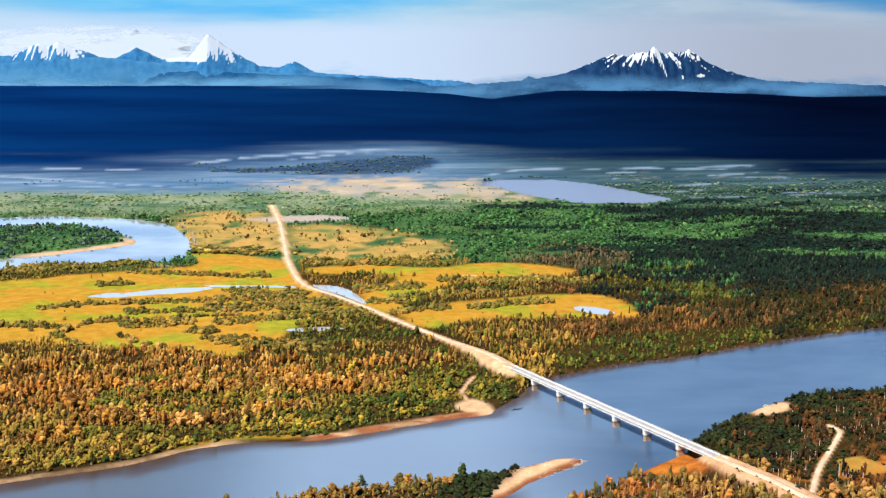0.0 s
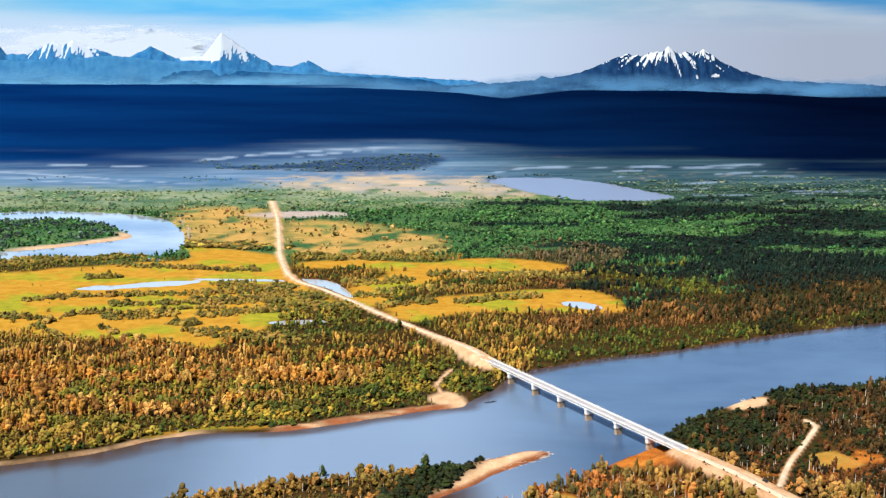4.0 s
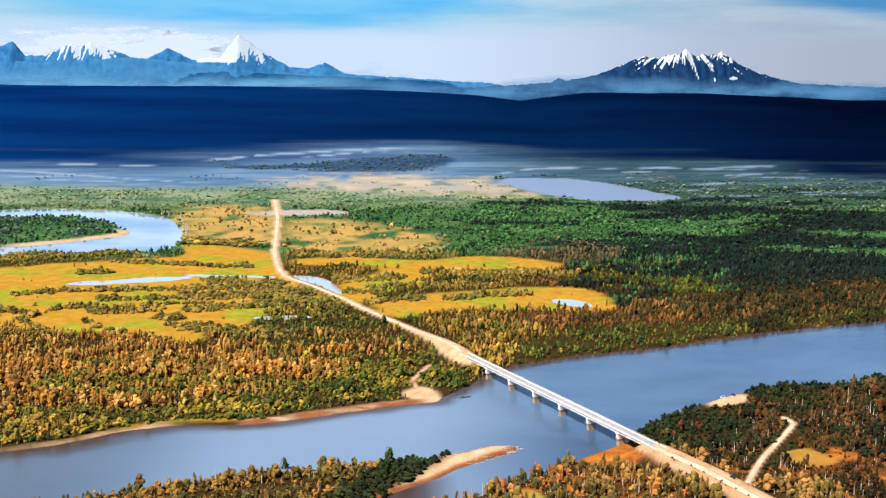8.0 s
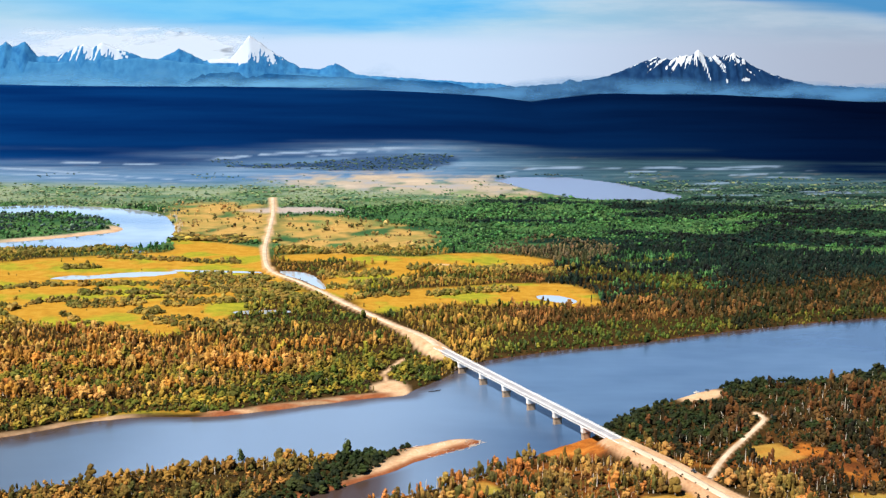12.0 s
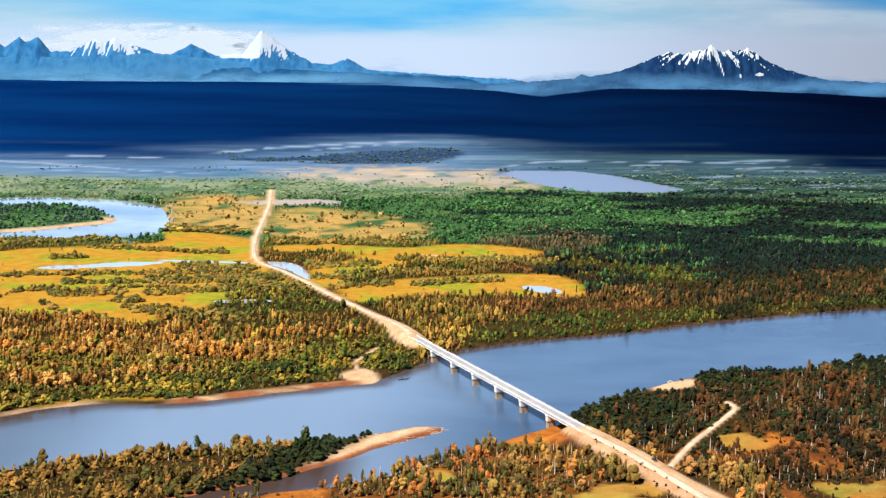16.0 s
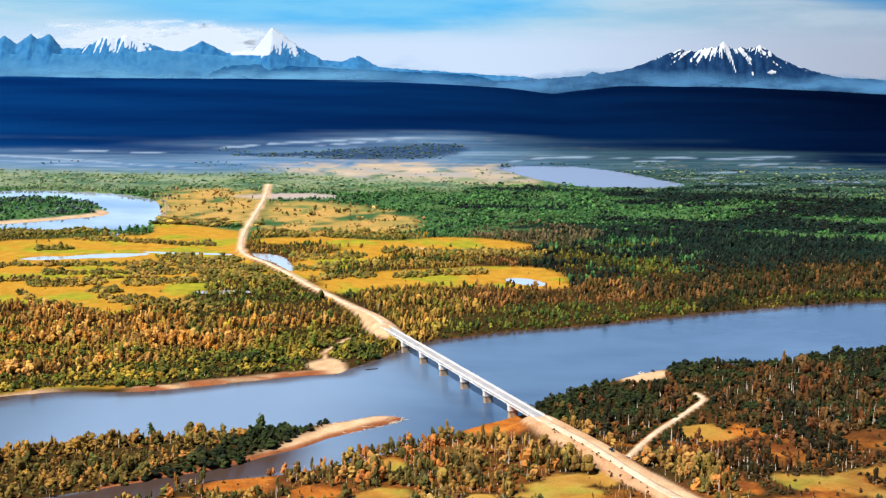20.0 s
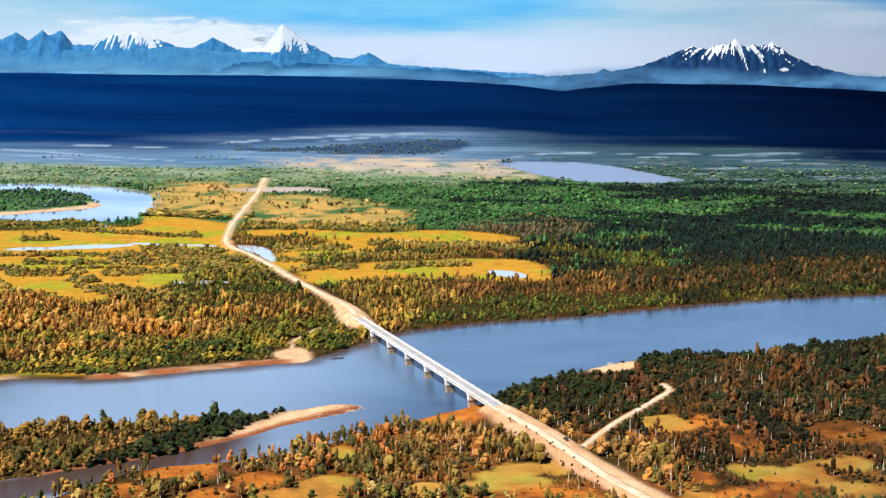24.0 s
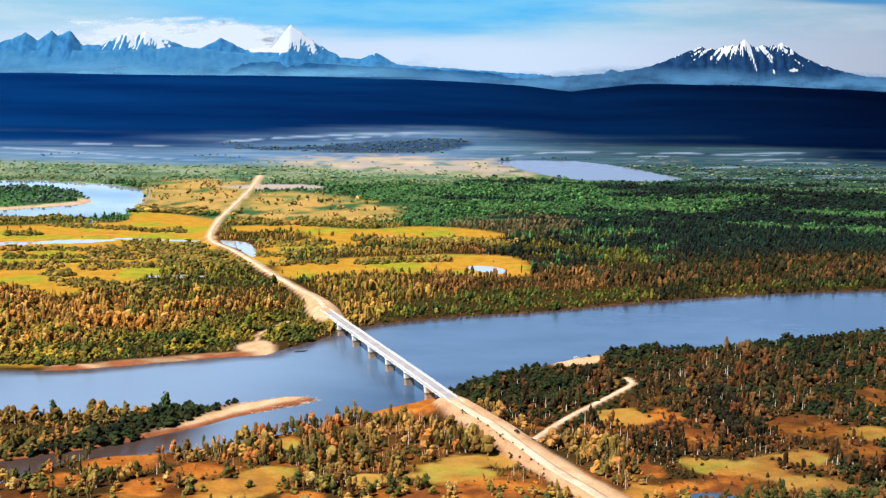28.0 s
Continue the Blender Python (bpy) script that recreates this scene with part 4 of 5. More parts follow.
# leaf colours by zone of the plan
PALETTES = [
    ((0.36, 0.175, 0.026), (0.28, 0.125, 0.020), (0.40, 0.225, 0.05), (0.17, 0.085, 0.016)),  # 0 birch wood west of the road
    ((0.15, 0.135, 0.020), (0.10, 0.105, 0.016), (0.060, 0.080, 0.014), (0.20, 0.165, 0.026)),  # 1 olive belts
    ((0.165, 0.125, 0.032), (0.21, 0.145, 0.040), (0.095, 0.092, 0.022), (0.13, 0.105, 0.028)),  # 2 hedges
    ((0.24, 0.145, 0.030), (0.15, 0.105, 0.020), (0.09, 0.085, 0.014), (0.20, 0.12, 0.028)),  # 3 east of the road
    ((0.080, 0.100, 0.014), (0.052, 0.076, 0.011), (0.030, 0.048, 0.009), (0.12, 0.120, 0.017)),  # 4 green bank
    ((0.105, 0.062, 0.020), (0.050, 0.044, 0.013), (0.155, 0.085, 0.026), (0.028, 0.034, 0.011)),  # 5 brown belt
    ((0.010, 0.026, 0.014), (0.016, 0.037, 0.018), (0.034, 0.060, 0.026), (0.008, 0.019, 0.012)),  # 6 dark forest, cloud shade and blue haze put into its colour
    ((0.045, 0.110, 0.034), (0.065, 0.14, 0.044), (0.10, 0.17, 0.055), (0.024, 0.066, 0.026)),  # 7 green forest, slightly blued by haze in its colour
]
PALETTES += [
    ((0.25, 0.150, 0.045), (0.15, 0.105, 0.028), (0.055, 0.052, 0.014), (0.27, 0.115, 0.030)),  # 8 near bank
    ((0.19, 0.125, 0.048), (0.065, 0.055, 0.020), (0.185, 0.092, 0.032), (0.030, 0.033, 0.012)),  # 9 birch and scrub of the near bank, cloud shade put into the colour
    ((0.20, 0.115, 0.024), (0.13, 0.088, 0.018), (0.065, 0.060, 0.014), (0.24, 0.125, 0.030)),  # 10 island
    ((0.024, 0.046, 0.010), (0.034, 0.055, 0.012), (0.05, 0.066, 0.014), (0.017, 0.032, 0.008)),  # 11 dark willow
    ((0.30, 0.20, 0.055), (0.20, 0.15, 0.045), (0.12, 0.115, 0.03), (0.34, 0.22, 0.075)),    # 12 pale marsh trees
    ((0.13, 0.105, 0.055), (0.085, 0.075, 0.035), (0.045, 0.055, 0.022), (0.16, 0.115, 0.055)),  # 13 grey-brown bare stand
    ((0.030, 0.070, 0.070), (0.045, 0.090, 0.080), (0.075, 0.125, 0.095), (0.018, 0.045, 0.052)),  # 14 far forest, blue distance haze put into its colour
    ((0.11, 0.18, 0.07), (0.14, 0.21, 0.08), (0.20, 0.24, 0.105), (0.07, 0.14, 0.06)),  # 15 pale far scrub, distance haze put into its colour
    ((0.040, 0.054, 0.010), (0.026, 0.038, 0.008), (0.016, 0.026, 0.006), (0.056, 0.062, 0.012)),  # 16 green bank again, darkened by cloud shade in its colour
]
PALETTES.append(((0.36, 0.235, 0.055), (0.25, 0.185, 0.038), (0.21, 0.165, 0.032), (0.165, 0.145, 0.026)))  # 17 straw and olive wood
PALETTES.append(((0.085, 0.125, 0.016), (0.050, 0.085, 0.012), (0.030, 0.054, 0.009), (0.15, 0.165, 0.022)))  # 18 fresh green willows
PALETTES.append(((0.27, 0.150, 0.045), (0.20, 0.100, 0.032), (0.13, 0.075, 0.022), (0.075, 0.062, 0.016)))  # 19 rusty birches
PALETTES = np.array(PALETTES) * (1.06, 1.0, 0.95)
PALETTES[[0, 1, 2, 3, 10, 4]] *= 1.22
PALETTES[0] *= (1.10, 1.15, 1.35)
PALETTES[[17, 18, 19]] *= 1.25
PALETTES[19] *= (0.86, 0.80, 0.72)
PALETTES[18] *= (0.95, 0.86, 0.9)
PALETTES[3] *= (1.35, 1.32, 1.2)
PALETTES[17] *= (1.18, 1.06, 0.95)
PALETTES[1] *= 1.3
PALETTES[5] *= (0.92, 0.88, 0.85)
# palettes 6, 9 and 16 carry eastern cloud shade in their colours
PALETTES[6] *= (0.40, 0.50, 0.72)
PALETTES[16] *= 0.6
PALETTES[7] *= (0.70, 1.04, 0.98)
PALETTES[8] *= (1.40, 1.34, 1.20)
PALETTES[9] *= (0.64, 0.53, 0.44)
PALETTES[11] *= 0.5
PALETTES[2] *= (1.02, 1.05, 0.8)
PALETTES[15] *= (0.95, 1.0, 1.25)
PALETTES[12] *= (1.15, 1.2, 1.25)
PALETTES[1] *= (1.12, 0.99, 0.85)
BUSHY = np.array([0.12, 0.85, 1.0, 0.12, 0.8, 0.2, 0.35, 0.5, 0.15, 0.25, 0.6, 1.0, 0.2, 0.1, 0.4, 0.5, 0.5, 0.3, 0.8, 0.15])
# hedges of scrub in the meadows: ends and half width
HEDGES = [(-535, 1493, -501, 1500, 5), (-483, 1512, -362, 1516, 5), (-362, 1516, -242, 1525, 6), (-490, 1621, -461, 1627, 4), (-465, 1712, -375, 1686, 6),
          (-375, 1686, -286, 1665, 6), (-645, 1724, -560, 1747, 14), (-560, 1747, -460, 1793, 10), (-414, 1394, -359, 1404, 8), (-463, 1406, -302, 1438, 2.5),
          (-306, 1401, -209, 1435, 11), (-310, 1321, -206, 1273, 9)]
HEDGES += [(-344, 1352, -324, 1350, 3), (-410, 1878, -267, 1845, 14), (-321, 1578, -239, 1542, 6), (-217, 1759, -49, 1749, 14), (-149, 1563, -90, 1584, 9),
           (-107, 1519, 54, 1543, 5), (-120, 1432, -59, 1455, 5), (-21, 1456, 65, 1479, 6), (7, 1611, 129, 1603, 14), (-47, 1615, 8, 1622, 5),
           (-209, 1438, -142, 1419, 10), (-150, 1493, -105, 1490, 6), (-562, 1404, -484, 1385, 4), (-330, 1468, -200, 1478, 10), (-300, 1550, -215, 1560, 8),
           (-275, 1500, -205, 1508, 9), (-420, 1455, -352, 1462, 6)]
# scrub along old stream channels
HEDGES += [(-481, 1369, -467, 1403, 1.6), (-467, 1403, -443, 1421, 1.6), (-443, 1421, -394, 1379, 1.6), (-394, 1379, -366, 1390, 1.6), (-424, 1348, -391, 1304, 1.6), (-391, 1304, -349, 1276, 1.6), (-349, 1276, -307, 1253, 1.6), (-496, 1355, -467, 1319, 1.6), (-467, 1319, -439, 1280, 1.6)]


def scatter(y0, y1, cell):
    """Candidate places in the stretch of the plain that can be seen."""
    ys = np.arange(y0, y1, cell)
    X, Y = [], []
    for yy in ys:
        lo = min(-171 - 0.27 * (yy + 36), 144 - 0.405 * (yy - 45)) - 14
        hi = max(-171 + 0.43 * (yy + 36), 144 + 0.29 * (yy - 45)) + 14
        k = int((hi - lo) / cell)
        X.append(lo + cell * (np.arange(k) + rng.random(k)))
        Y.append(yy + cell * rng.random(k))
    return np.concatenate(X), np.concatenate(Y)


def stand(y0, y1, cell):
    """Trees of one belt of the plain: place, zone, bushiness and colour."""
    x, y = scatter(y0, y1, cell)
    w = place(x, y)
    z = height(x, y, w)
    n1, n2 = fbm(x / 70, y / 50, 71), fbm(x / 22, y / 16, 72)
    belt = fbm(x / 90, y / 26, 74, 3)
    patchy = np.clip((fbm(x / 60, y / 17, 89, 3) - 0.30) / 0.40, 0, 1)
    hedge = np.full(x.shape, 99.0)
    for ax, ay, bx, by, half in HEDGES:
        d = to_line(x, y, np.array([(ax, ay), (bx, by)], float))[0]
        hedge = np.minimum(hedge, d * 6 / (1.65 * half + 1.4) / (0.55 + 0.9 * n2))
    west = x < np.interp(y, [1150, 1590, 2345], [-18, -225, -312])
    isle = w["isle"] < 3
    south = ~isle & (x > np.interp(y, [640, 780, 920, 1000, 1100, 1160], [-200, -110, 80, 160, 400, 600])) & (y < 1165)
    bank_y = np.interp(x, [-40, 16, 90, 169, 238, 306, 422, 522, 760], [1060, 1140, 1184, 1212, 1246, 1278, 1321, 1345, 1390])
    south = south | (~isle & (x > 120) & (y < bank_y - 70))
    zone = np.where(west, 0, 3)
    zone = np.where(west & (y > 1330), 1, zone)
    rows_w = fbm((x + 30) / 150, (y + 0.12 * x) / 21, 91, 3)
    rusty = 1.25 - np.hypot((x + 345) / 190, (y - 1130) / 120)
    rusty = np.maximum(rusty, 0.75 - np.hypot((x + 140) / 150, (y - 1205 - 0.1 * (x + 140)) / 26)) + 1.6 * (n1 - 0.5) + 0.8 * (belt - 0.5)
    zone = np.where(west & (y <= 1345) & (rusty < 0.28), 17, zone)
    zone = np.where(west & (y <= 1345) & (rows_w > 0.575) & (x > -400), 1, zone)
    zone = np.where(west & (y > 1225) & (y < 1345) & (x > -250) & (rows_w > 0.52), 18, zone)
    olive = np.clip(26 + 0.46 * (x + 300), 16, 118) + 60 * (n1 - 0.5)
    zone = np.where(west & (w["shore"] < olive) & (y < 1200), np.where((w["shore"] < 0.20 * olive + 5) | (rows_w > 0.60), 18, 1), zone)
    depth = y - bank_y
    depth = depth + 34 * (n1 - 0.5) + 16 * (n2 - 0.5)
    belt_w = np.interp(x, [-10, 33, 103, 209, 279, 358, 458], [64, 78, 112, 78, 58, 52, 46])
    zone = np.where(~west & (depth < belt_w), np.where(x < 30 + 60 * (n1 - 0.5), 17, 18), zone)
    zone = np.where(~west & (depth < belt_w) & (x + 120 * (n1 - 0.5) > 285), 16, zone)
    zone = np.where(~west & (y > 1300) & (belt > 0.60), 4, zone)
    zone = np.where(~west & (x > 30 + 70 * n1) & (depth >= belt_w), 19, zone)
    zone = np.where(~west & (x > 150 + 160 * n1) & (depth >= belt_w), 5, zone)
    zone = np.where(((zone == 5) | (zone == 19)) & (patchy < 0.45 * ease(x + 200 * (n1 - 0.5), 120, 460)), 16, zone)
    zone = np.where((depth > 190) & (x > 70 + 90 * n1), np.where((belt > 0.58) & (x < 300), 4, 6), zone)
    zone = np.where((y > 1760) & (x <= 40 + 120 * n1), 7, zone)
    zone = np.where((y > 1680) & (x > 0), np.where(dark_wood(x, y) + 0.75 * (rng.random(len(x)) - 0.5) + 1.2 * (n2 - 0.5) > 0.5, 6, 7), zone)
    zone = np.where((np.hypot((x - 150) / 100, (y - 1765) / 105) + 0.9 * (n1 - 0.5) < 1.0), 13, zone)
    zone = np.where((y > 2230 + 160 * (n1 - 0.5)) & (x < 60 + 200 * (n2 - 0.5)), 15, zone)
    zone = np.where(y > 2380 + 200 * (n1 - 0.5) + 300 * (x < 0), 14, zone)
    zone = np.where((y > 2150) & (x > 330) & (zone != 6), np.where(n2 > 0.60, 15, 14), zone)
    zone = np.where((w["tan"] < 12), np.where(y > 2250, 15, 12), zone)
    zone = np.where((x < -430) & (y > 1800) & (y < 2170), np.where(n2 > 0.52, 14, 7), zone)
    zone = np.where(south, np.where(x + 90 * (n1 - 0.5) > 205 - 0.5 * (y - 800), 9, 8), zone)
    thicket = fbm(x / 75, y / 13, 87, 3)
    zone = np.where(south & (y > 872) & (thicket > 0.56 - 0.05 * ease(x, 280, 400)), 11, zone)
    # more dark willow eastward, carrying part of the cloud shade there
    zone = np.where(south & (zone == 9) & (rng.random(len(x)) < 0.55 * ease(x + 80 * (n1 - 0.5), 300, 400)), 11, zone)
    zone = np.where(south & (w["shore"] < 24 + 16 * (n1 - 0.5)) & (y > 890), 11, zone)
    zone = np.where(isle, np.where(x - 0.55 * (y - 880) > -88, 11, 10), zone)
    band = fbm(x / 130, y / 30, 85, 3)
    zone = np.where((zone == 5) & (band > 0.56) & (x < 330), 19, zone)
    zone = np.where((zone == 6) & (y < 2050) & (band > 0.60) & (x < 330), 7, zone)
    in_field = w["field"] < 2
    lined = (hedge < 6)
    zone = np.where(lined, 2, zone)
    dens = np.full(x.shape, 0.86)
    dens = np.where(in_field, 0.006, dens)
    dens = np.where(w["tan"] < 10, np.where(n2 > 0.57, 0.32, 0.015), dens)
    heath, grass = clearings(x, y)
    dens = np.where(south & (y < 960), np.where(np.maximum(heath, grass) > 0.35, 0.05 + 0.22 * (heath > 0.35), np.where(y < 880, 0.92, 0.97) + 0.9 * (n2 - 0.5)), dens)
    dens = np.where(y > 1780, dens * (0.25 + 0.75 * ease(n1 + 0.5 * n2, 0.55, 0.80)), dens)
    dens = np.where((y > 2250), dens * 0.75, dens)
    dens = np.where((y > 2520) & (x < 0), dens * 0.4, dens)
    dens = np.where(lined, 1.0, dens)
    dens = np.where(south & (y < 728), dens * (0.15 + 0.85 * ease(y, 708, 730)), dens)
    road = (w["far_d"] < 12 + 5 * (y < 1200)) | (w["near_d"] < 17) | (w["side_d"] < 4.8) | (w["path_d"] < 5)
    spit = isle & (x - 0.55 * (y - 880) > -50)
    sandy = (np.hypot((x + 61 - 0.3 * (1050 - y)) / 1.1, (y - 1052) / 1.6) < 15) | (np.hypot((x - 193 - 0.55 * (y - 1022)) / 1.6, (y - 1030) / 1.8) < 14) | (np.hypot((x - 76) / 1.6, y - 891) < 30)
    strip = signed(x, y, DARK_STRIP, 60) + 60 * (n1 - 0.5) < 0
    dens = np.where(strip, 0.35, dens)
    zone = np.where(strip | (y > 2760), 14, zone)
    dens = np.where((y > 2820) & ~strip, 0.0, dens)
    marsh = (y + 300 * (fbm(x / 520, y / 130, 51) - 0.5) > 2620) & (fbm(x / 120, y / 60, 79) < 0.72) & ~strip
    bar = (w["shore"] < np.where(x < -190, 11, 16)) & (x > -520) & (x < -40) & (y > np.where(x < -320, 820, 900)) & (w["isle"] > 20)
    cape = (np.hypot((x + 245) / 2.2, y - 2180) < 34) | bar | (w["ox"] < 26) & (x > -660) & (x < -455) & (y > 1815) & (y < 2000)
    short = (to_line(x, y + 11, SIDE_ROAD)[0] < 9) | (np.hypot((x - 192) / 1.3, y + 22 - 1024) < 20)
    zone = np.where(short & south & (zone != 8), 11, zone)
    ahead = np.maximum(*clearings(x, y + 11))
    shrubby = south & ((np.maximum(heath, grass) > 0.35) | (ahead > 0.5)) & (y < 960)
    k = np.nonzero((rng.random(len(x)) < dens) & (w["water"] > 2.4) & ~road & ~spit & ~sandy & ~marsh & ~cape)[0]
    m = len(k)
    zone, lean = zone[k], n2[k]
    draw = np.clip(0.5 + 2.0 * (lean - 0.5) + 0.38 * (rng.random(m) - 0.5), 0, 0.999)
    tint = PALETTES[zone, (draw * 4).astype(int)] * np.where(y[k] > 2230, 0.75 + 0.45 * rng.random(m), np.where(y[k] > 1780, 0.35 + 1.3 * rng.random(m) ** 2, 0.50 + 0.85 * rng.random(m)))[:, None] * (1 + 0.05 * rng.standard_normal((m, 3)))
    bushy = (rng.random(m) < BUSHY[zone]) | short[k] | (shrubby[k] & (rng.random(m) < 0.8))
    group = np.where(isle, 0, np.where(south, 2, 1))[k]
    return dict(x=x[k], y=y[k], z=z[k], zone=zone, tint=np.clip(tint, 0.004, 0.75), bushy=bushy, group=group, west=west[k], low=np.where(shrubby[k], 0.5, np.where(short[k], 0.6, np.where(zone == 2, 1.1, np.where(np.isin(zone, (3, 17, 18, 19)), 0.82, 1.0)))))


def wood(name, label, s, pick, counts, sizes, tall_mean, trunks=True):
    """A stand of trees as one uncountable thing: crowns and trunks."""
    top = new(name)
    tagged(top, label, "woodland", kind="stuff")
    x, y, z, tint, bushy, zone, low = (s[a][pick] for a in ("x", "y", "z", "tint", "bushy", "zone", "low"))
    m = len(x)
    r = rng.random(m)
    tall = tall_mean * (0.50 + 0.95 * rng.random(m) ** 1.2) * (0.58 + 0.62 * ease(fbm(x / 40, y / 15, 75, 3), 0.30, 0.66))
    tall = tall * np.where(zone == 10, 0.82, 1.0)
    tall = tall * np.where((y > 1450) & (zone != 2), 0.84, 1.0)
    spruce = (zone == 6) & (r > 0.84) & ~bushy
    birch = ~bushy & ~spruce & (r < np.where(y > 1160, 0.18, np.where(np.isin(zone, (8, 9)), 0.74, 0.42)))
    rounded = ~bushy & ~spruce & ~birch
    tall = np.where(bushy, tall * 0.58, tall) * np.where(zone == 11, 1.05, 1.0) * low
    bare = birch & np.isin(zone, (8, 9, 10)) & (rng.random(m) < 0.22)
    birch = birch & ~bare
    stretch = np.where(y > 2300, 1.7, np.where(y > 1780, 1.25, 1.0))
    V, F, T, base = [], [], [], 0
    for mask, shape in ((birch, "birch"), (rounded, "round"), (bushy, "bush"), (spruce, "spruce")):
        if mask.any():
            v, f, t = planted(templates(shape, counts[shape], sizes[shape], 6), x[mask], y[mask], z[mask] - 0.1, tall[mask] / stretch[mask], (0.85 + 0.4 * rng.random(mask.sum())) * stretch[mask] ** 2 * np.where(bushy & (zone == 2), 2.1, np.where(bushy & (zone != 12), 1.25, 1.0))[mask], tint[mask])
            V.append(v), F.append(f + base), T.append(t)
            base += len(v)
    bulk("crown", np.vstack(V), np.vstack(F), LEAF, top, [("tint", np.vstack(T))])
    if trunks:
        up = birch | rounded | bare
        v, f, t = planted([trunk_template(4)], x[up], y[up], z[up] - 0.1, tall[up] * np.where(y[up] > 1160, 0.55, 1.0), np.ones(up.sum()), tint[up])
        bulk("trunk", v, f, BARK, top)
    return top


NEAR_COUNT = dict(birch=(3, 34), round=(4, 34), bush=(4, 20), spruce=(3, 24))
NEAR_SIZE = dict(birch=0.052, round=0.066, bush=0.075, spruce=0.055)
MID_COUNT = dict(birch=(2, 7), round=(2, 8), bush=(2, 6), spruce=(2, 6))
MID_SIZE = dict(birch=0.085, round=0.105, bush=0.16, spruce=0.09)
FAR_COUNT = dict(birch=(1, 5), round=(1, 6), bush=(1, 5), spruce=(1, 6))
FAR_SIZE = dict(birch=0.15, round=0.18, bush=0.24, spruce=0.14)

s = stand(660, 1160, 4.4)
near_edge = np.sort(s["y"][(s["group"] == 2) & (s["y"] > 690)])[min(299, len(s["y"]) - 1)]
single = (s["group"] == 2) & (s["y"] > 690) & (s["y"] <= near_edge)
for name, label, g in (("island_wood", "olive and gold autumn trees crowding the river island", 0),
                       ("riverside_wood", "dense orange and gold birch wood on the river bank", 1),
                       ("near_wood", "mixed gold, rust and dark green trees on the near bank", 2)):
    wood(name, label, s, (s["group"] == g) & ~single, NEAR_COUNT, NEAR_SIZE, 7.6)


def limbs_mesh(r, low):
    """A tapered trunk with a few rising limbs, one metre tall in all."""
    bm = bmesh.new()
    bend = [(0, 0, -0.02), (0.012 * r.standard_normal(), 0.012 * r.standard_normal(), 0.4), (0.02 * r.standard_normal(), 0.02 * r.standard_normal(), 0.9)]
    rod(bm, bend[0], bend[1], 0.026, 0.018, 6)
    rod(bm, bend[1], bend[2], 0.018, 0.005, 6)
    for i in range(5):
        h = low + (0.85 - low) * i / 5
        a = r.random() * 6.28
        at = Vector(bend[0]).lerp(Vector(bend[1]), min(h / 0.4, 1)) if h < 0.4 else Vector(bend[1]).lerp(Vector(bend[2]), (h - 0.4) / 0.5)
        rod(bm, at, at + Vector((0.13 * math.cos(a), 0.13 * math.sin(a), 0.10)), 0.009, 0.003, 4)
    return bm


KINDS = (("birch", "birch_tree", "slender {} birch with a pale trunk on the near bank"), ("round", "willow_tree", "round-crowned {} willow on the near bank"),
         ("bush", "bush", "low {} bush on the near bank"), ("spruce", "spruce_tree", "dark {} spruce on the near bank"))
SHADES = (("golden", (0.36, 0.21, 0.045)), ("olive", (0.20, 0.155, 0.028)), ("dark green", (0.06, 0.07, 0.016)), ("rust-brown", (0.16, 0.075, 0.022)), ("straw-coloured", (0.42, 0.29, 0.09)))
models = {}


def tree_model(shape, name, words, shade, colour, number):
    """One tree or bush, a metre tall, with its trunk and crown as parts."""
    top = thing(name, (0, 0, 0), words.format(shade), "bush" if shape == "bush" else "tree", "trees of the near bank")
    v, f = crown_shape(shape, NEAR_COUNT[shape][0] + 1, NEAR_COUNT[shape][1] + 24, NEAR_SIZE[shape] * 0.85, rng)
    bulk("crown", v, f, LEAF, top, [("tint", np.tile(np.array(colour), (len(v), 1)) * (0.85 + 0.3 * np.repeat(rng.random((len(v) // 3 + 1, 1)), 3, 0)[:len(v)]))])
    part("trunk", limbs_mesh(rng, 0.3 if shape == "birch" else 0.12), BARK, top)
    return top


for i in np.nonzero(single)[0]:
    r = rng.random()
    shape = 2 if s["bushy"][i] else (3 if r > 0.97 else (0 if r < 0.62 else 1))
    shade = int(np.argmin([np.abs(np.log(np.array(c) / s["tint"][i])).sum() for _, c in SHADES]))
    if shape == 3:
        shade = 2
    key = (shape, shade, int(rng.integers(0, 2)))
    tall = 7.6 * (0.62 + 0.76 * rng.random()) * (0.58 if shape == 2 else 1.0)
    m = Matrix.Translation((s["x"][i], s["y"][i], s["z"][i] - 0.1)) @ Matrix.Rotation(rng.random() * 6.28, 4, "Z")
    wide = tall * (0.85 + 0.4 * rng.random())
    if key not in models:
        models[key] = tree_model(*KINDS[shape], *SHADES[shade], key[2])
        one = models[key]
        one.scale = (wide, wide, tall)
        one.matrix_basis = m @ Matrix.Diagonal((wide, wide, tall, 1))
    else:
        one = copy_thing(models[key], m)
        one.scale = (wide, wide, tall)
s = stand(1160, 1780, 5.5)
for name, label, pick in (("meadow_wood", "orange birch wood and olive scrub hedges in yellow meadows", s["west"]),
                          ("river_belt_wood", "olive, green and brown wood along the far river bank", ~s["west"])):
    wood(name, label, s, pick, MID_COUNT, MID_SIZE, 6.6)
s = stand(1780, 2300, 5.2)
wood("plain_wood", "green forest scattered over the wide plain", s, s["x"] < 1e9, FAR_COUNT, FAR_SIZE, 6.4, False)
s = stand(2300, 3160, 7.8)
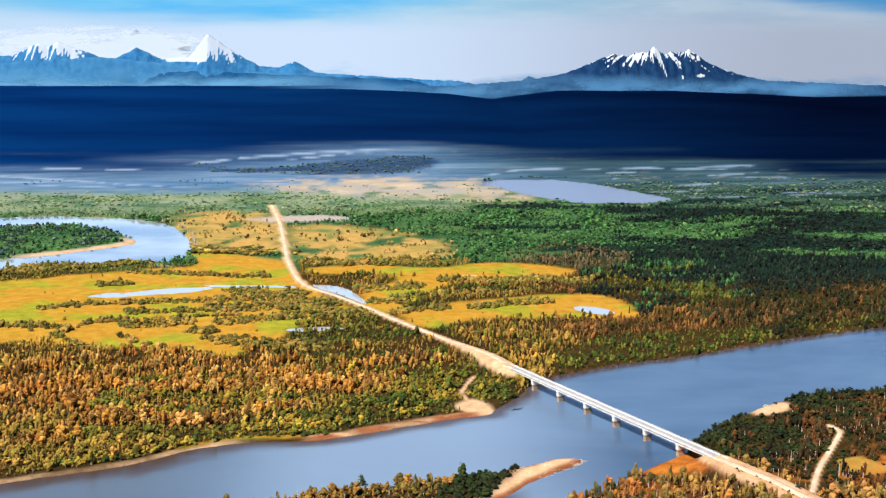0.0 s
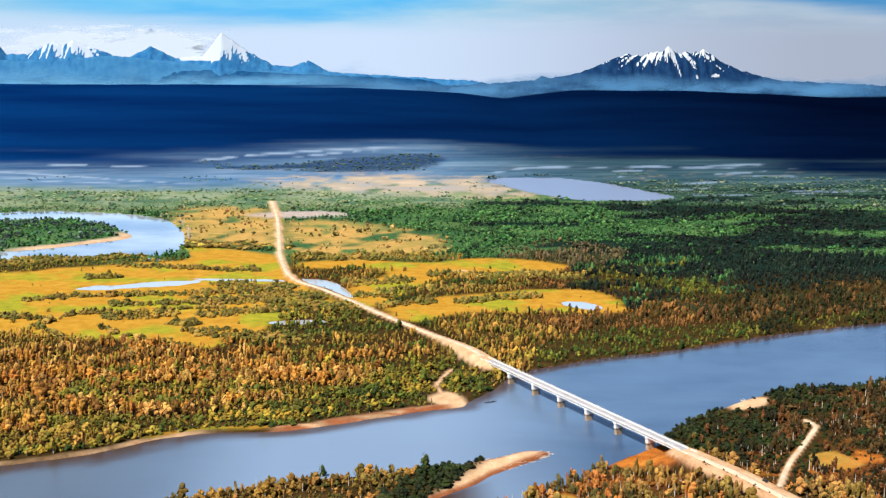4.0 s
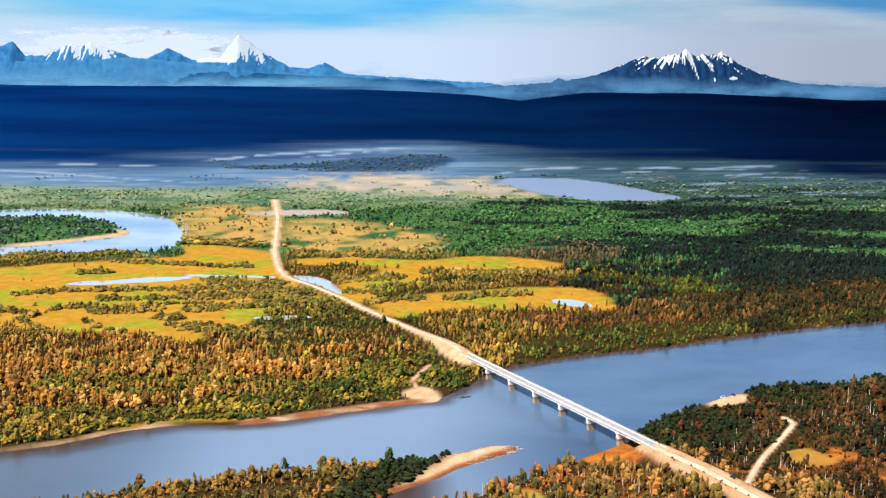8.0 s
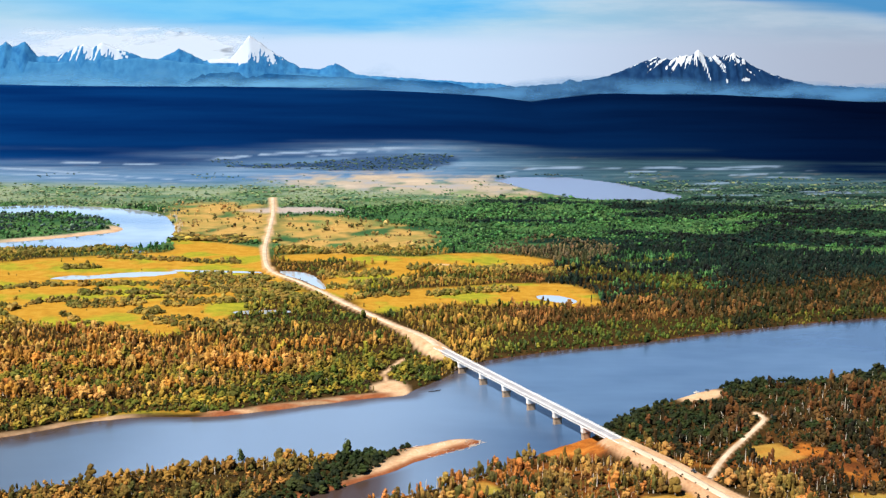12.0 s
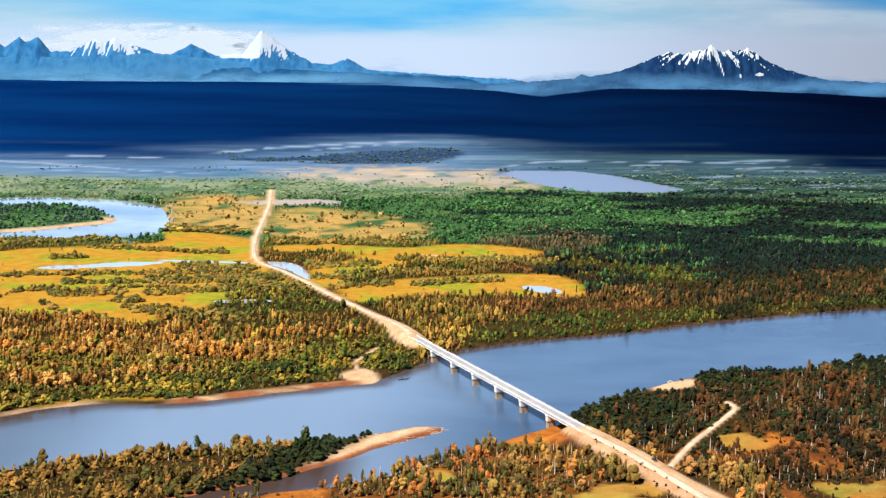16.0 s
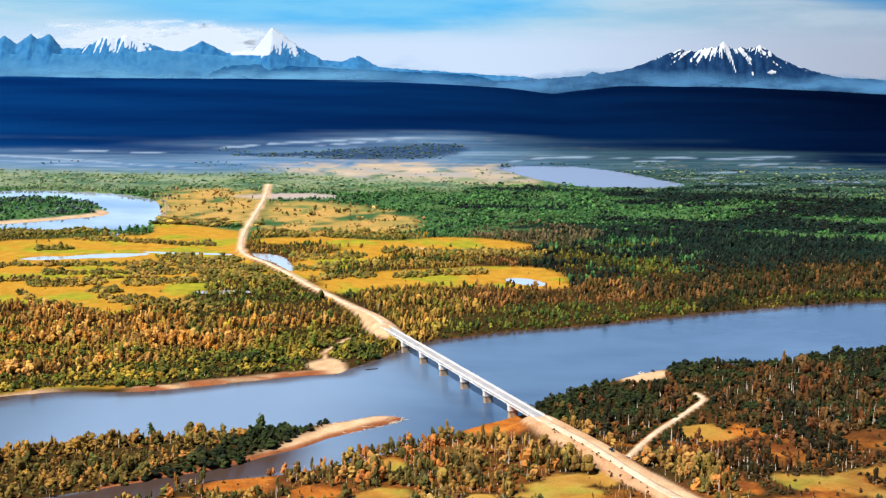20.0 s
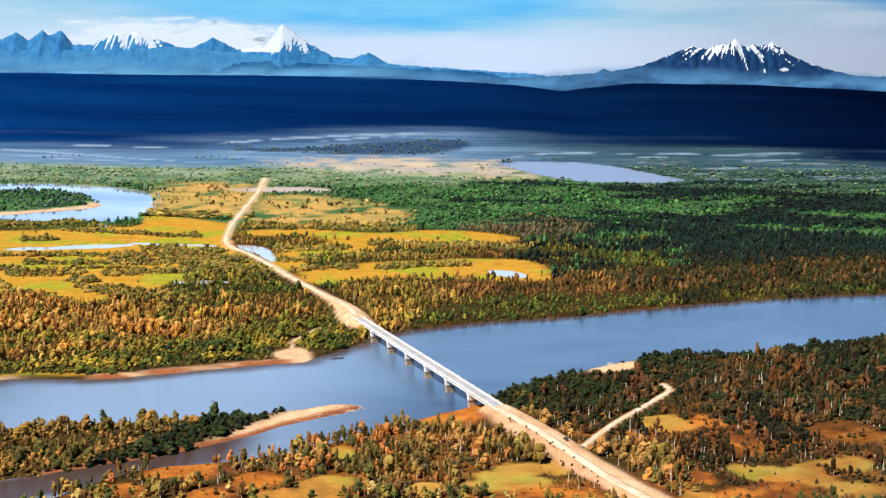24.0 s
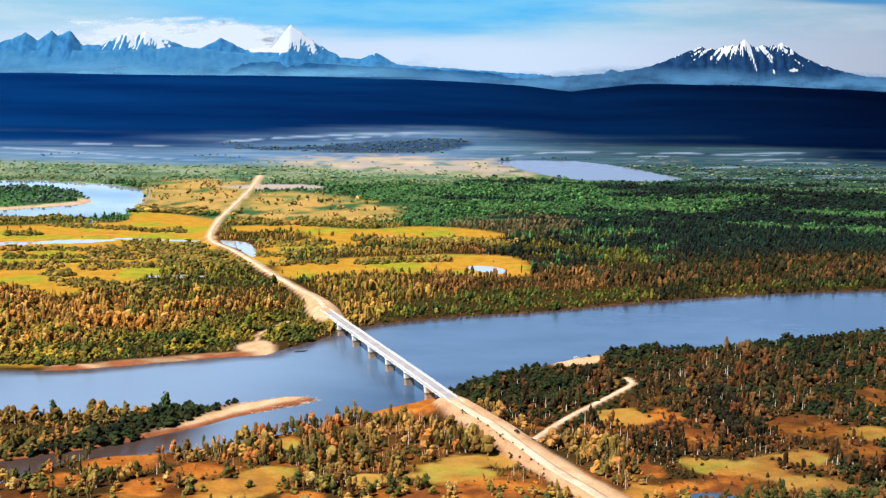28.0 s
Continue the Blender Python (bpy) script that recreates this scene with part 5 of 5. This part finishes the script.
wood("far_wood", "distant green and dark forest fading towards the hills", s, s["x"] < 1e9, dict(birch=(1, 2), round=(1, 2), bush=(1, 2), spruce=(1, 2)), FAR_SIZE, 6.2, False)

# ---------------------------------------------------------------- bridge
TURN = math.atan2(ALONG[1], ALONG[0])
bridge = thing("bridge", (FAR_END[0], FAR_END[1], 0.0), "long white concrete road bridge on six piers over the river", "bridge", turn=TURN)
WIDE = 8.4
bm = bmesh.new()
block(bm, (0.16, 0.16, 1.1), (0, 0, 0), 0.02)
POST = bpy.data.meshes.new("post")
bm.to_mesh(POST)
bm.free()
POST.materials.append(RAIL)
for s in range(SPANS):
    x0, x1 = s * SPAN, (s + 1) * SPAN
    bm = bmesh.new()
    block(bm, (SPAN - 0.12, WIDE, 0.45), ((x0 + x1) / 2, 0, DECK_Z - 0.25), 0.06)
    deck = part("deck", bm, DECK_TOP, bridge, "pale grey roadway slab")
    for side in (-1, 1):
        bm = bmesh.new()
        block(bm, (SPAN - 0.12, 0.9, 0.5), ((x0 + x1) / 2, side * (WIDE / 2 - 0.2), DECK_Z + 0.12), 0.05)
        part("kerb", bm, CONCRETE, deck)
        bm = bmesh.new()
        block(bm, (SPAN - 0.15, 0.55, 1.7), ((x0 + x1) / 2, side * 3.2, DECK_Z - 1.32), 0.05)
        block(bm, (SPAN - 0.15, 1.0, 0.22), ((x0 + x1) / 2, side * 3.2, DECK_Z - 2.1), 0.03)
        part("girder", bm, CONCRETE, bridge)
        bm = bmesh.new()
        for h in (0.55, 0.95, 1.4):
            rod(bm, (x0 + 0.1, side * (WIDE / 2 - 0.15), DECK_Z + h), (x1 - 0.1, side * (WIDE / 2 - 0.15), DECK_Z + h), 0.07, 0.07, 5)
        railing = part("railing", bm, RAIL, bridge, "white steel railing")
        for k in range(15):
            post = new("post", POST)
            post.parent = railing
            post.location = (x0 + 1.4 + k * 2.8, side * (WIDE / 2 - 0.15), DECK_Z + 0.9)
for s in range(1, SPANS):
    px = s * SPAN
    bm = bmesh.new()
    block(bm, (3.4, 8.2, 1.0), (px, 0, DECK_Z - 2.7), 0.10)
    block(bm, (3.2, 7.4, 3.6), (px, 0, DECK_Z - 4.95), 0.14)
    pier = part("pier", bm, CONCRETE, bridge, "white concrete pier head")
    bm = bmesh.new()
    block(bm, (3.3, 7.2, DECK_Z - 4.0), (px, 0, (DECK_Z - 4.0) / 2 - 3.2), 0.8, 0.97)
    part("column", bm, PIER_STONE, pier, "brown water-stained rounded pier shaft")
    bm = bmesh.new()
    block(bm, (3.7, 7.7, 0.5), (px, 0, DECK_Z - 7.0), 0.15)
    part("collar", bm, PIER_STONE, pier)
for px, sgn in ((0.0, -1), (SPAN * SPANS, 1)):
    bm = bmesh.new()
    block(bm, (3.0, WIDE, 3.0), (px + sgn * 1.4, 0, DECK_Z - 2.0), 0.1)
    ab = part("abutment", bm, CONCRETE, bridge)
    for side in (-1, 1):
        bm = bmesh.new()
        block(bm, (7.0, 0.5, 3.2), (px + sgn * 5.0, side * (WIDE / 2 + 0.1), DECK_Z - 1.2), 0.05)
        part("wing_wall", bm, CONCRETE, ab)

# ---------------------------------------------------------------- roads
GRAVEL = mottled("pale_gravel", (0.44, 0.33, 0.23), (0.66, 0.54, 0.42), 0.08, 0.95, fine=0.9, spec=0.0)


def road(name, line, half, lift, shift, label):
    """A crowned gravel strip along a line of the plan."""
    p = curve([tuple(q) for q in line], False, 4)
    d = np.gradient(p, axis=0)
    d = d / np.hypot(d[:, 0], d[:, 1])[:, None]
    across = np.stack([-d[:, 1], d[:, 0]], 1)
    rag = 0.5 * (fbm(p[:, 0] / 9, p[:, 1] / 9, 95) - 0.5)
    offs = np.array([-1.0, -0.96, -0.4, 0.0, 0.4, 0.96, 1.0]) * half + shift
    mid = height(p[:, 0], p[:, 1], place(p[:, 0], p[:, 1])) + lift
    V = np.concatenate([np.column_stack([p + across * (o + rag)[:, None], mid + (0.10 - 0.10 * ((o - shift) / half) ** 2 if 0 < i < 6 else -0.5)]) for i, o in enumerate(offs)])
    m = len(p)
    q = np.arange(7 * m).reshape(7, m)
    quads = np.stack([q[:-1, :-1], q[1:, :-1], q[1:, 1:], q[:-1, 1:]], -1).reshape(-1, 4)
    if np.cross(d[m // 2], across[m // 2]) > 0:
        quads = quads[:, ::-1]
    ob = bulk(name, V, quads, GRAVEL, None, (), True)
    return tagged(ob, label, "road", kind="structure")


road("road_far", ROAD_FAR[1:], 2.9, 0.22, 0.0, "pale gravel causeway crossing the meadows to the bridge")
road("road_side", SIDE_ROAD[1:], 1.9, 0.12, 0.0, "narrow sandy track winding through the near wood")
road("road_near", ROAD_NEAR[1:42], 3.4, 0.15, -2.5, "pale gravel road leading off the bridge")

# ---------------------------------------------------------------- small things


def stand_on(x, y):
    xs, ys = np.array([float(x)]), np.array([float(y)])
    return float(height(xs, ys, place(xs, ys))[0])


def log_model():
    top = thing("driftwood_log", (0, 0, 0), "bleached driftwood log stranded on the sand spit", "log", "driftwood on the spit")
    bm = bmesh.new()
    rod(bm, (-0.5, 0, 0.02), (0.5, 0, 0.02), 0.035, 0.024, 8)
    part("trunk", bm, WOOD, top)
    bm = bmesh.new()
    for k in range(4):
        a = k * 1.57
        rod(bm, (-0.48, 0, 0.02), (-0.56, 0.05 * math.cos(a), 0.02 + 0.05 * math.sin(a)), 0.014, 0.005, 5)
    part("root", bm, WOOD, top)
    return top


r = np.random.default_rng(21)
first = None
for i in range(54):
    f = r.random() ** 1.5
    x = 8 - 52 * f + 3 * r.standard_normal()
    y = 911 - 22 * f + (4 + 3 * f) * r.standard_normal() * 0.8
    if i % 2:
        x, y = 6 - 36 * f + 2 * r.standard_normal(), 904 - 28 * f + 2.5 * r.standard_normal()
    xs = np.array([x]), np.array([y])
    if place(*xs)["shore"][0] < -1.0:
        continue
    size = 2.5 + 4.5 * r.random()
    m = Matrix.Translation((x, y, max(stand_on(x, y), 0.0) + 0.05)) @ Matrix.Rotation(0.6 + 0.8 * r.standard_normal(), 4, "Z")
    if first is None:
        one = first = log_model()
        one.matrix_basis = m @ Matrix.Diagonal((size, size, size, 1))
    else:
        one = copy_thing(first, m)
        one.scale = (size, size, size)

# a dead tree lying in the shallows
x, y = -24.5, 1047.0
snag = thing("fallen_tree", (x, y, 0.0), "dark dead tree lying in the river shallows", "fallen tree", turn=0.3)
DARK_WOOD = mottled("wet_dark_wood", (0.012, 0.012, 0.014), (0.04, 0.035, 0.035), 0.8)
bm = bmesh.new()
rod(bm, (-5.5, 0, 0.1), (5.0, 0.6, 0.5), 0.5, 0.25, 8)
part("trunk", bm, DARK_WOOD, snag)
for k in range(6):
    bm = bmesh.new()
    rod(bm, (-3 + 1.4 * k, 0.1 * k, 0.3), (-2.2 + 1.5 * k, 1.8 * math.sin(2.1 * k), 2.1 + 0.6 * math.cos(k)), 0.22, 0.06, 5)
    part("branch", bm, DARK_WOOD, snag)

# vehicles
RUBBER = mottled("tyre_rubber", (0.012, 0.012, 0.012), (0.03, 0.03, 0.03), 2.0)
GLASS = mottled("dark_window_glass", (0.015, 0.02, 0.025), (0.03, 0.04, 0.05), 1.0, 0.1, spec=0.6)


def car(x, y, turn, paint, label):
    top = thing("car", (x, y, stand_on(x, y) + 0.05), label, "car", turn=turn)
    bm = bmesh.new()
    block(bm, (4.5, 1.8, 0.75), (0, 0, 0.72), 0.14)
    body = part("body", bm, paint, top)
    bm = bmesh.new()
    block(bm, (2.5, 1.66, 0.66), (-0.2, 0, 1.40), 0.12, 0.82)
    part("cabin", bm, GLASS, top)
    bm = bmesh.new()
    block(bm, (1.9, 1.4, 0.06), (-0.2, 0, 1.75), 0.02)
    part("roof", bm, paint, top)
    for sx in (-1.4, 1.4):
        for sy in (-0.85, 0.85):
            bm = bmesh.new()
            rod(bm, (sx, sy - 0.11, 0.34), (sx, sy + 0.11, 0.34), 0.34, 0.34, 12)
            part("wheel", bm, RUBBER, top)
    for sy in (-0.6, 0.6):
        bm = bmesh.new()
        block(bm, (0.06, 0.4, 0.18), (2.25, sy, 0.82), 0.02)
        part("headlight", bm, RAIL, body)
    return top


DARK_PAINT = mottled("dark_car_paint", (0.02, 0.024, 0.03), (0.035, 0.04, 0.05), 0.5, 0.25, spec=0.5)
WHITE_PAINT = mottled("white_car_paint", (0.6, 0.6, 0.6), (0.72, 0.72, 0.72), 0.5, 0.3, spec=0.5)
car(148.0, 819.5, -1.1, DARK_PAINT, "small dark car at the gravel road junction")
car(195.5, 1037.5, 0.4, WHITE_PAINT, "white car parked on the sandy river bank")
car(205.6, 1041.3, 1.9, DARK_PAINT, "dark car parked on the sandy river bank")

# shrubs along the sandy shoulder, and a dark thicket by the landing place
shrub = tree_model("bush", "bush", "low {} shrub", "dark brown", (0.05, 0.032, 0.016), 0)
tagged(shrub, "large dark brown shrub beside the sandy landing place", "bush", "roadside shrubs")
shrub.matrix_basis = Matrix.Translation((-82.7, 1061.4, stand_on(-82.7, 1061.4) - 0.1)) @ Matrix.Diagonal((6.5, 6.5, 5.0, 1))
line = ROAD_NEAR[3:26]
for i in range(44):
    k = r.random() * (len(line) - 2)
    p = line[int(k)] + (line[int(k) + 1] - line[int(k)]) * (k % 1)
    d = line[int(k) + 1] - line[int(k)]
    d = d / np.hypot(*d)
    side = (d[1], -d[0]) if d[1] < 0 else (-d[1], d[0])
    off = (13.5 + 2.5 * r.standard_normal()) if i % 3 else (7.0 + 1.0 * r.standard_normal())
    x, y = p[0] - abs(side[0]) * off, p[1] + d[0] * -off * 0.9
    size = 0.9 + 1.3 * r.random()
    one = copy_thing(shrub, Matrix.Translation((x, y, stand_on(x, y) - 0.05)) @ Matrix.Rotation(r.random() * 6, 4, "Z"))
    one.scale = (size, size, size * 0.8)
    tagged(one, "small dark brown shrub on the sandy road shoulder")


def bare_trunk(x, y, tall, label, group=""):
    top = thing("dead_tree", (x, y, stand_on(x, y) - 0.2), label, "dead tree", group)
    bm = bmesh.new()
    rod(bm, (0, 0, 0), (0.03 * tall, 0, tall), 0.06 * tall, 0.02 * tall, 7)
    part("trunk", bm, BARK, top)
    for k in range(4):
        bm = bmesh.new()
        a = 1.7 * k
        rod(bm, (0.015 * tall, 0, tall * (0.4 + 0.12 * k)), (0.18 * tall * math.cos(a), 0.18 * tall * math.sin(a), tall * (0.56 + 0.12 * k)), 0.02 * tall, 0.006 * tall, 5)
        part("branch", bm, BARK, top)
    return top


bare_trunk(-34.8, 1268.0, 7.5, "pale bare birch trunk beside the causeway")
shore_line = OXBOW[14:33]
dead = None
for i in range(34):
    k = r.random() * (len(shore_line) - 1.01)
    p = shore_line[int(k)] + (shore_line[int(k) + 1] - shore_line[int(k)]) * (k % 1)
    x, y = p[0] + 7 + 6 * r.random(), p[1] + 5 + 7 * r.random()
    if dead is None:
        dead = bare_trunk(x, y, 8.0, "bleached dead tree on the lake shore", "dead trees on the lake shore")
    else:
        one = copy_thing(dead, Matrix.Translation((x, y, stand_on(x, y) - 0.2)) @ Matrix.Rotation(r.random() * 6, 4, "Z"))
        one.scale = (1.0, 1.0, 0.5 + 0.7 * r.random())

# two tall trees stand out over the island
for i, (x, y, tall) in enumerate(((-164.0, 868.0, 11.0), (-89.0, 876.0, 12.5))):
    one = tree_model("round", "willow_tree", "tall {} willow standing out over the island wood", "dark green", (0.05, 0.07, 0.016), 0)
    tagged(one, group="tall island trees")
    one.matrix_basis = Matrix.Translation((x, y, stand_on(x, y) - 0.2)) @ Matrix.Diagonal((tall * 0.8, tall * 0.8, tall, 1))
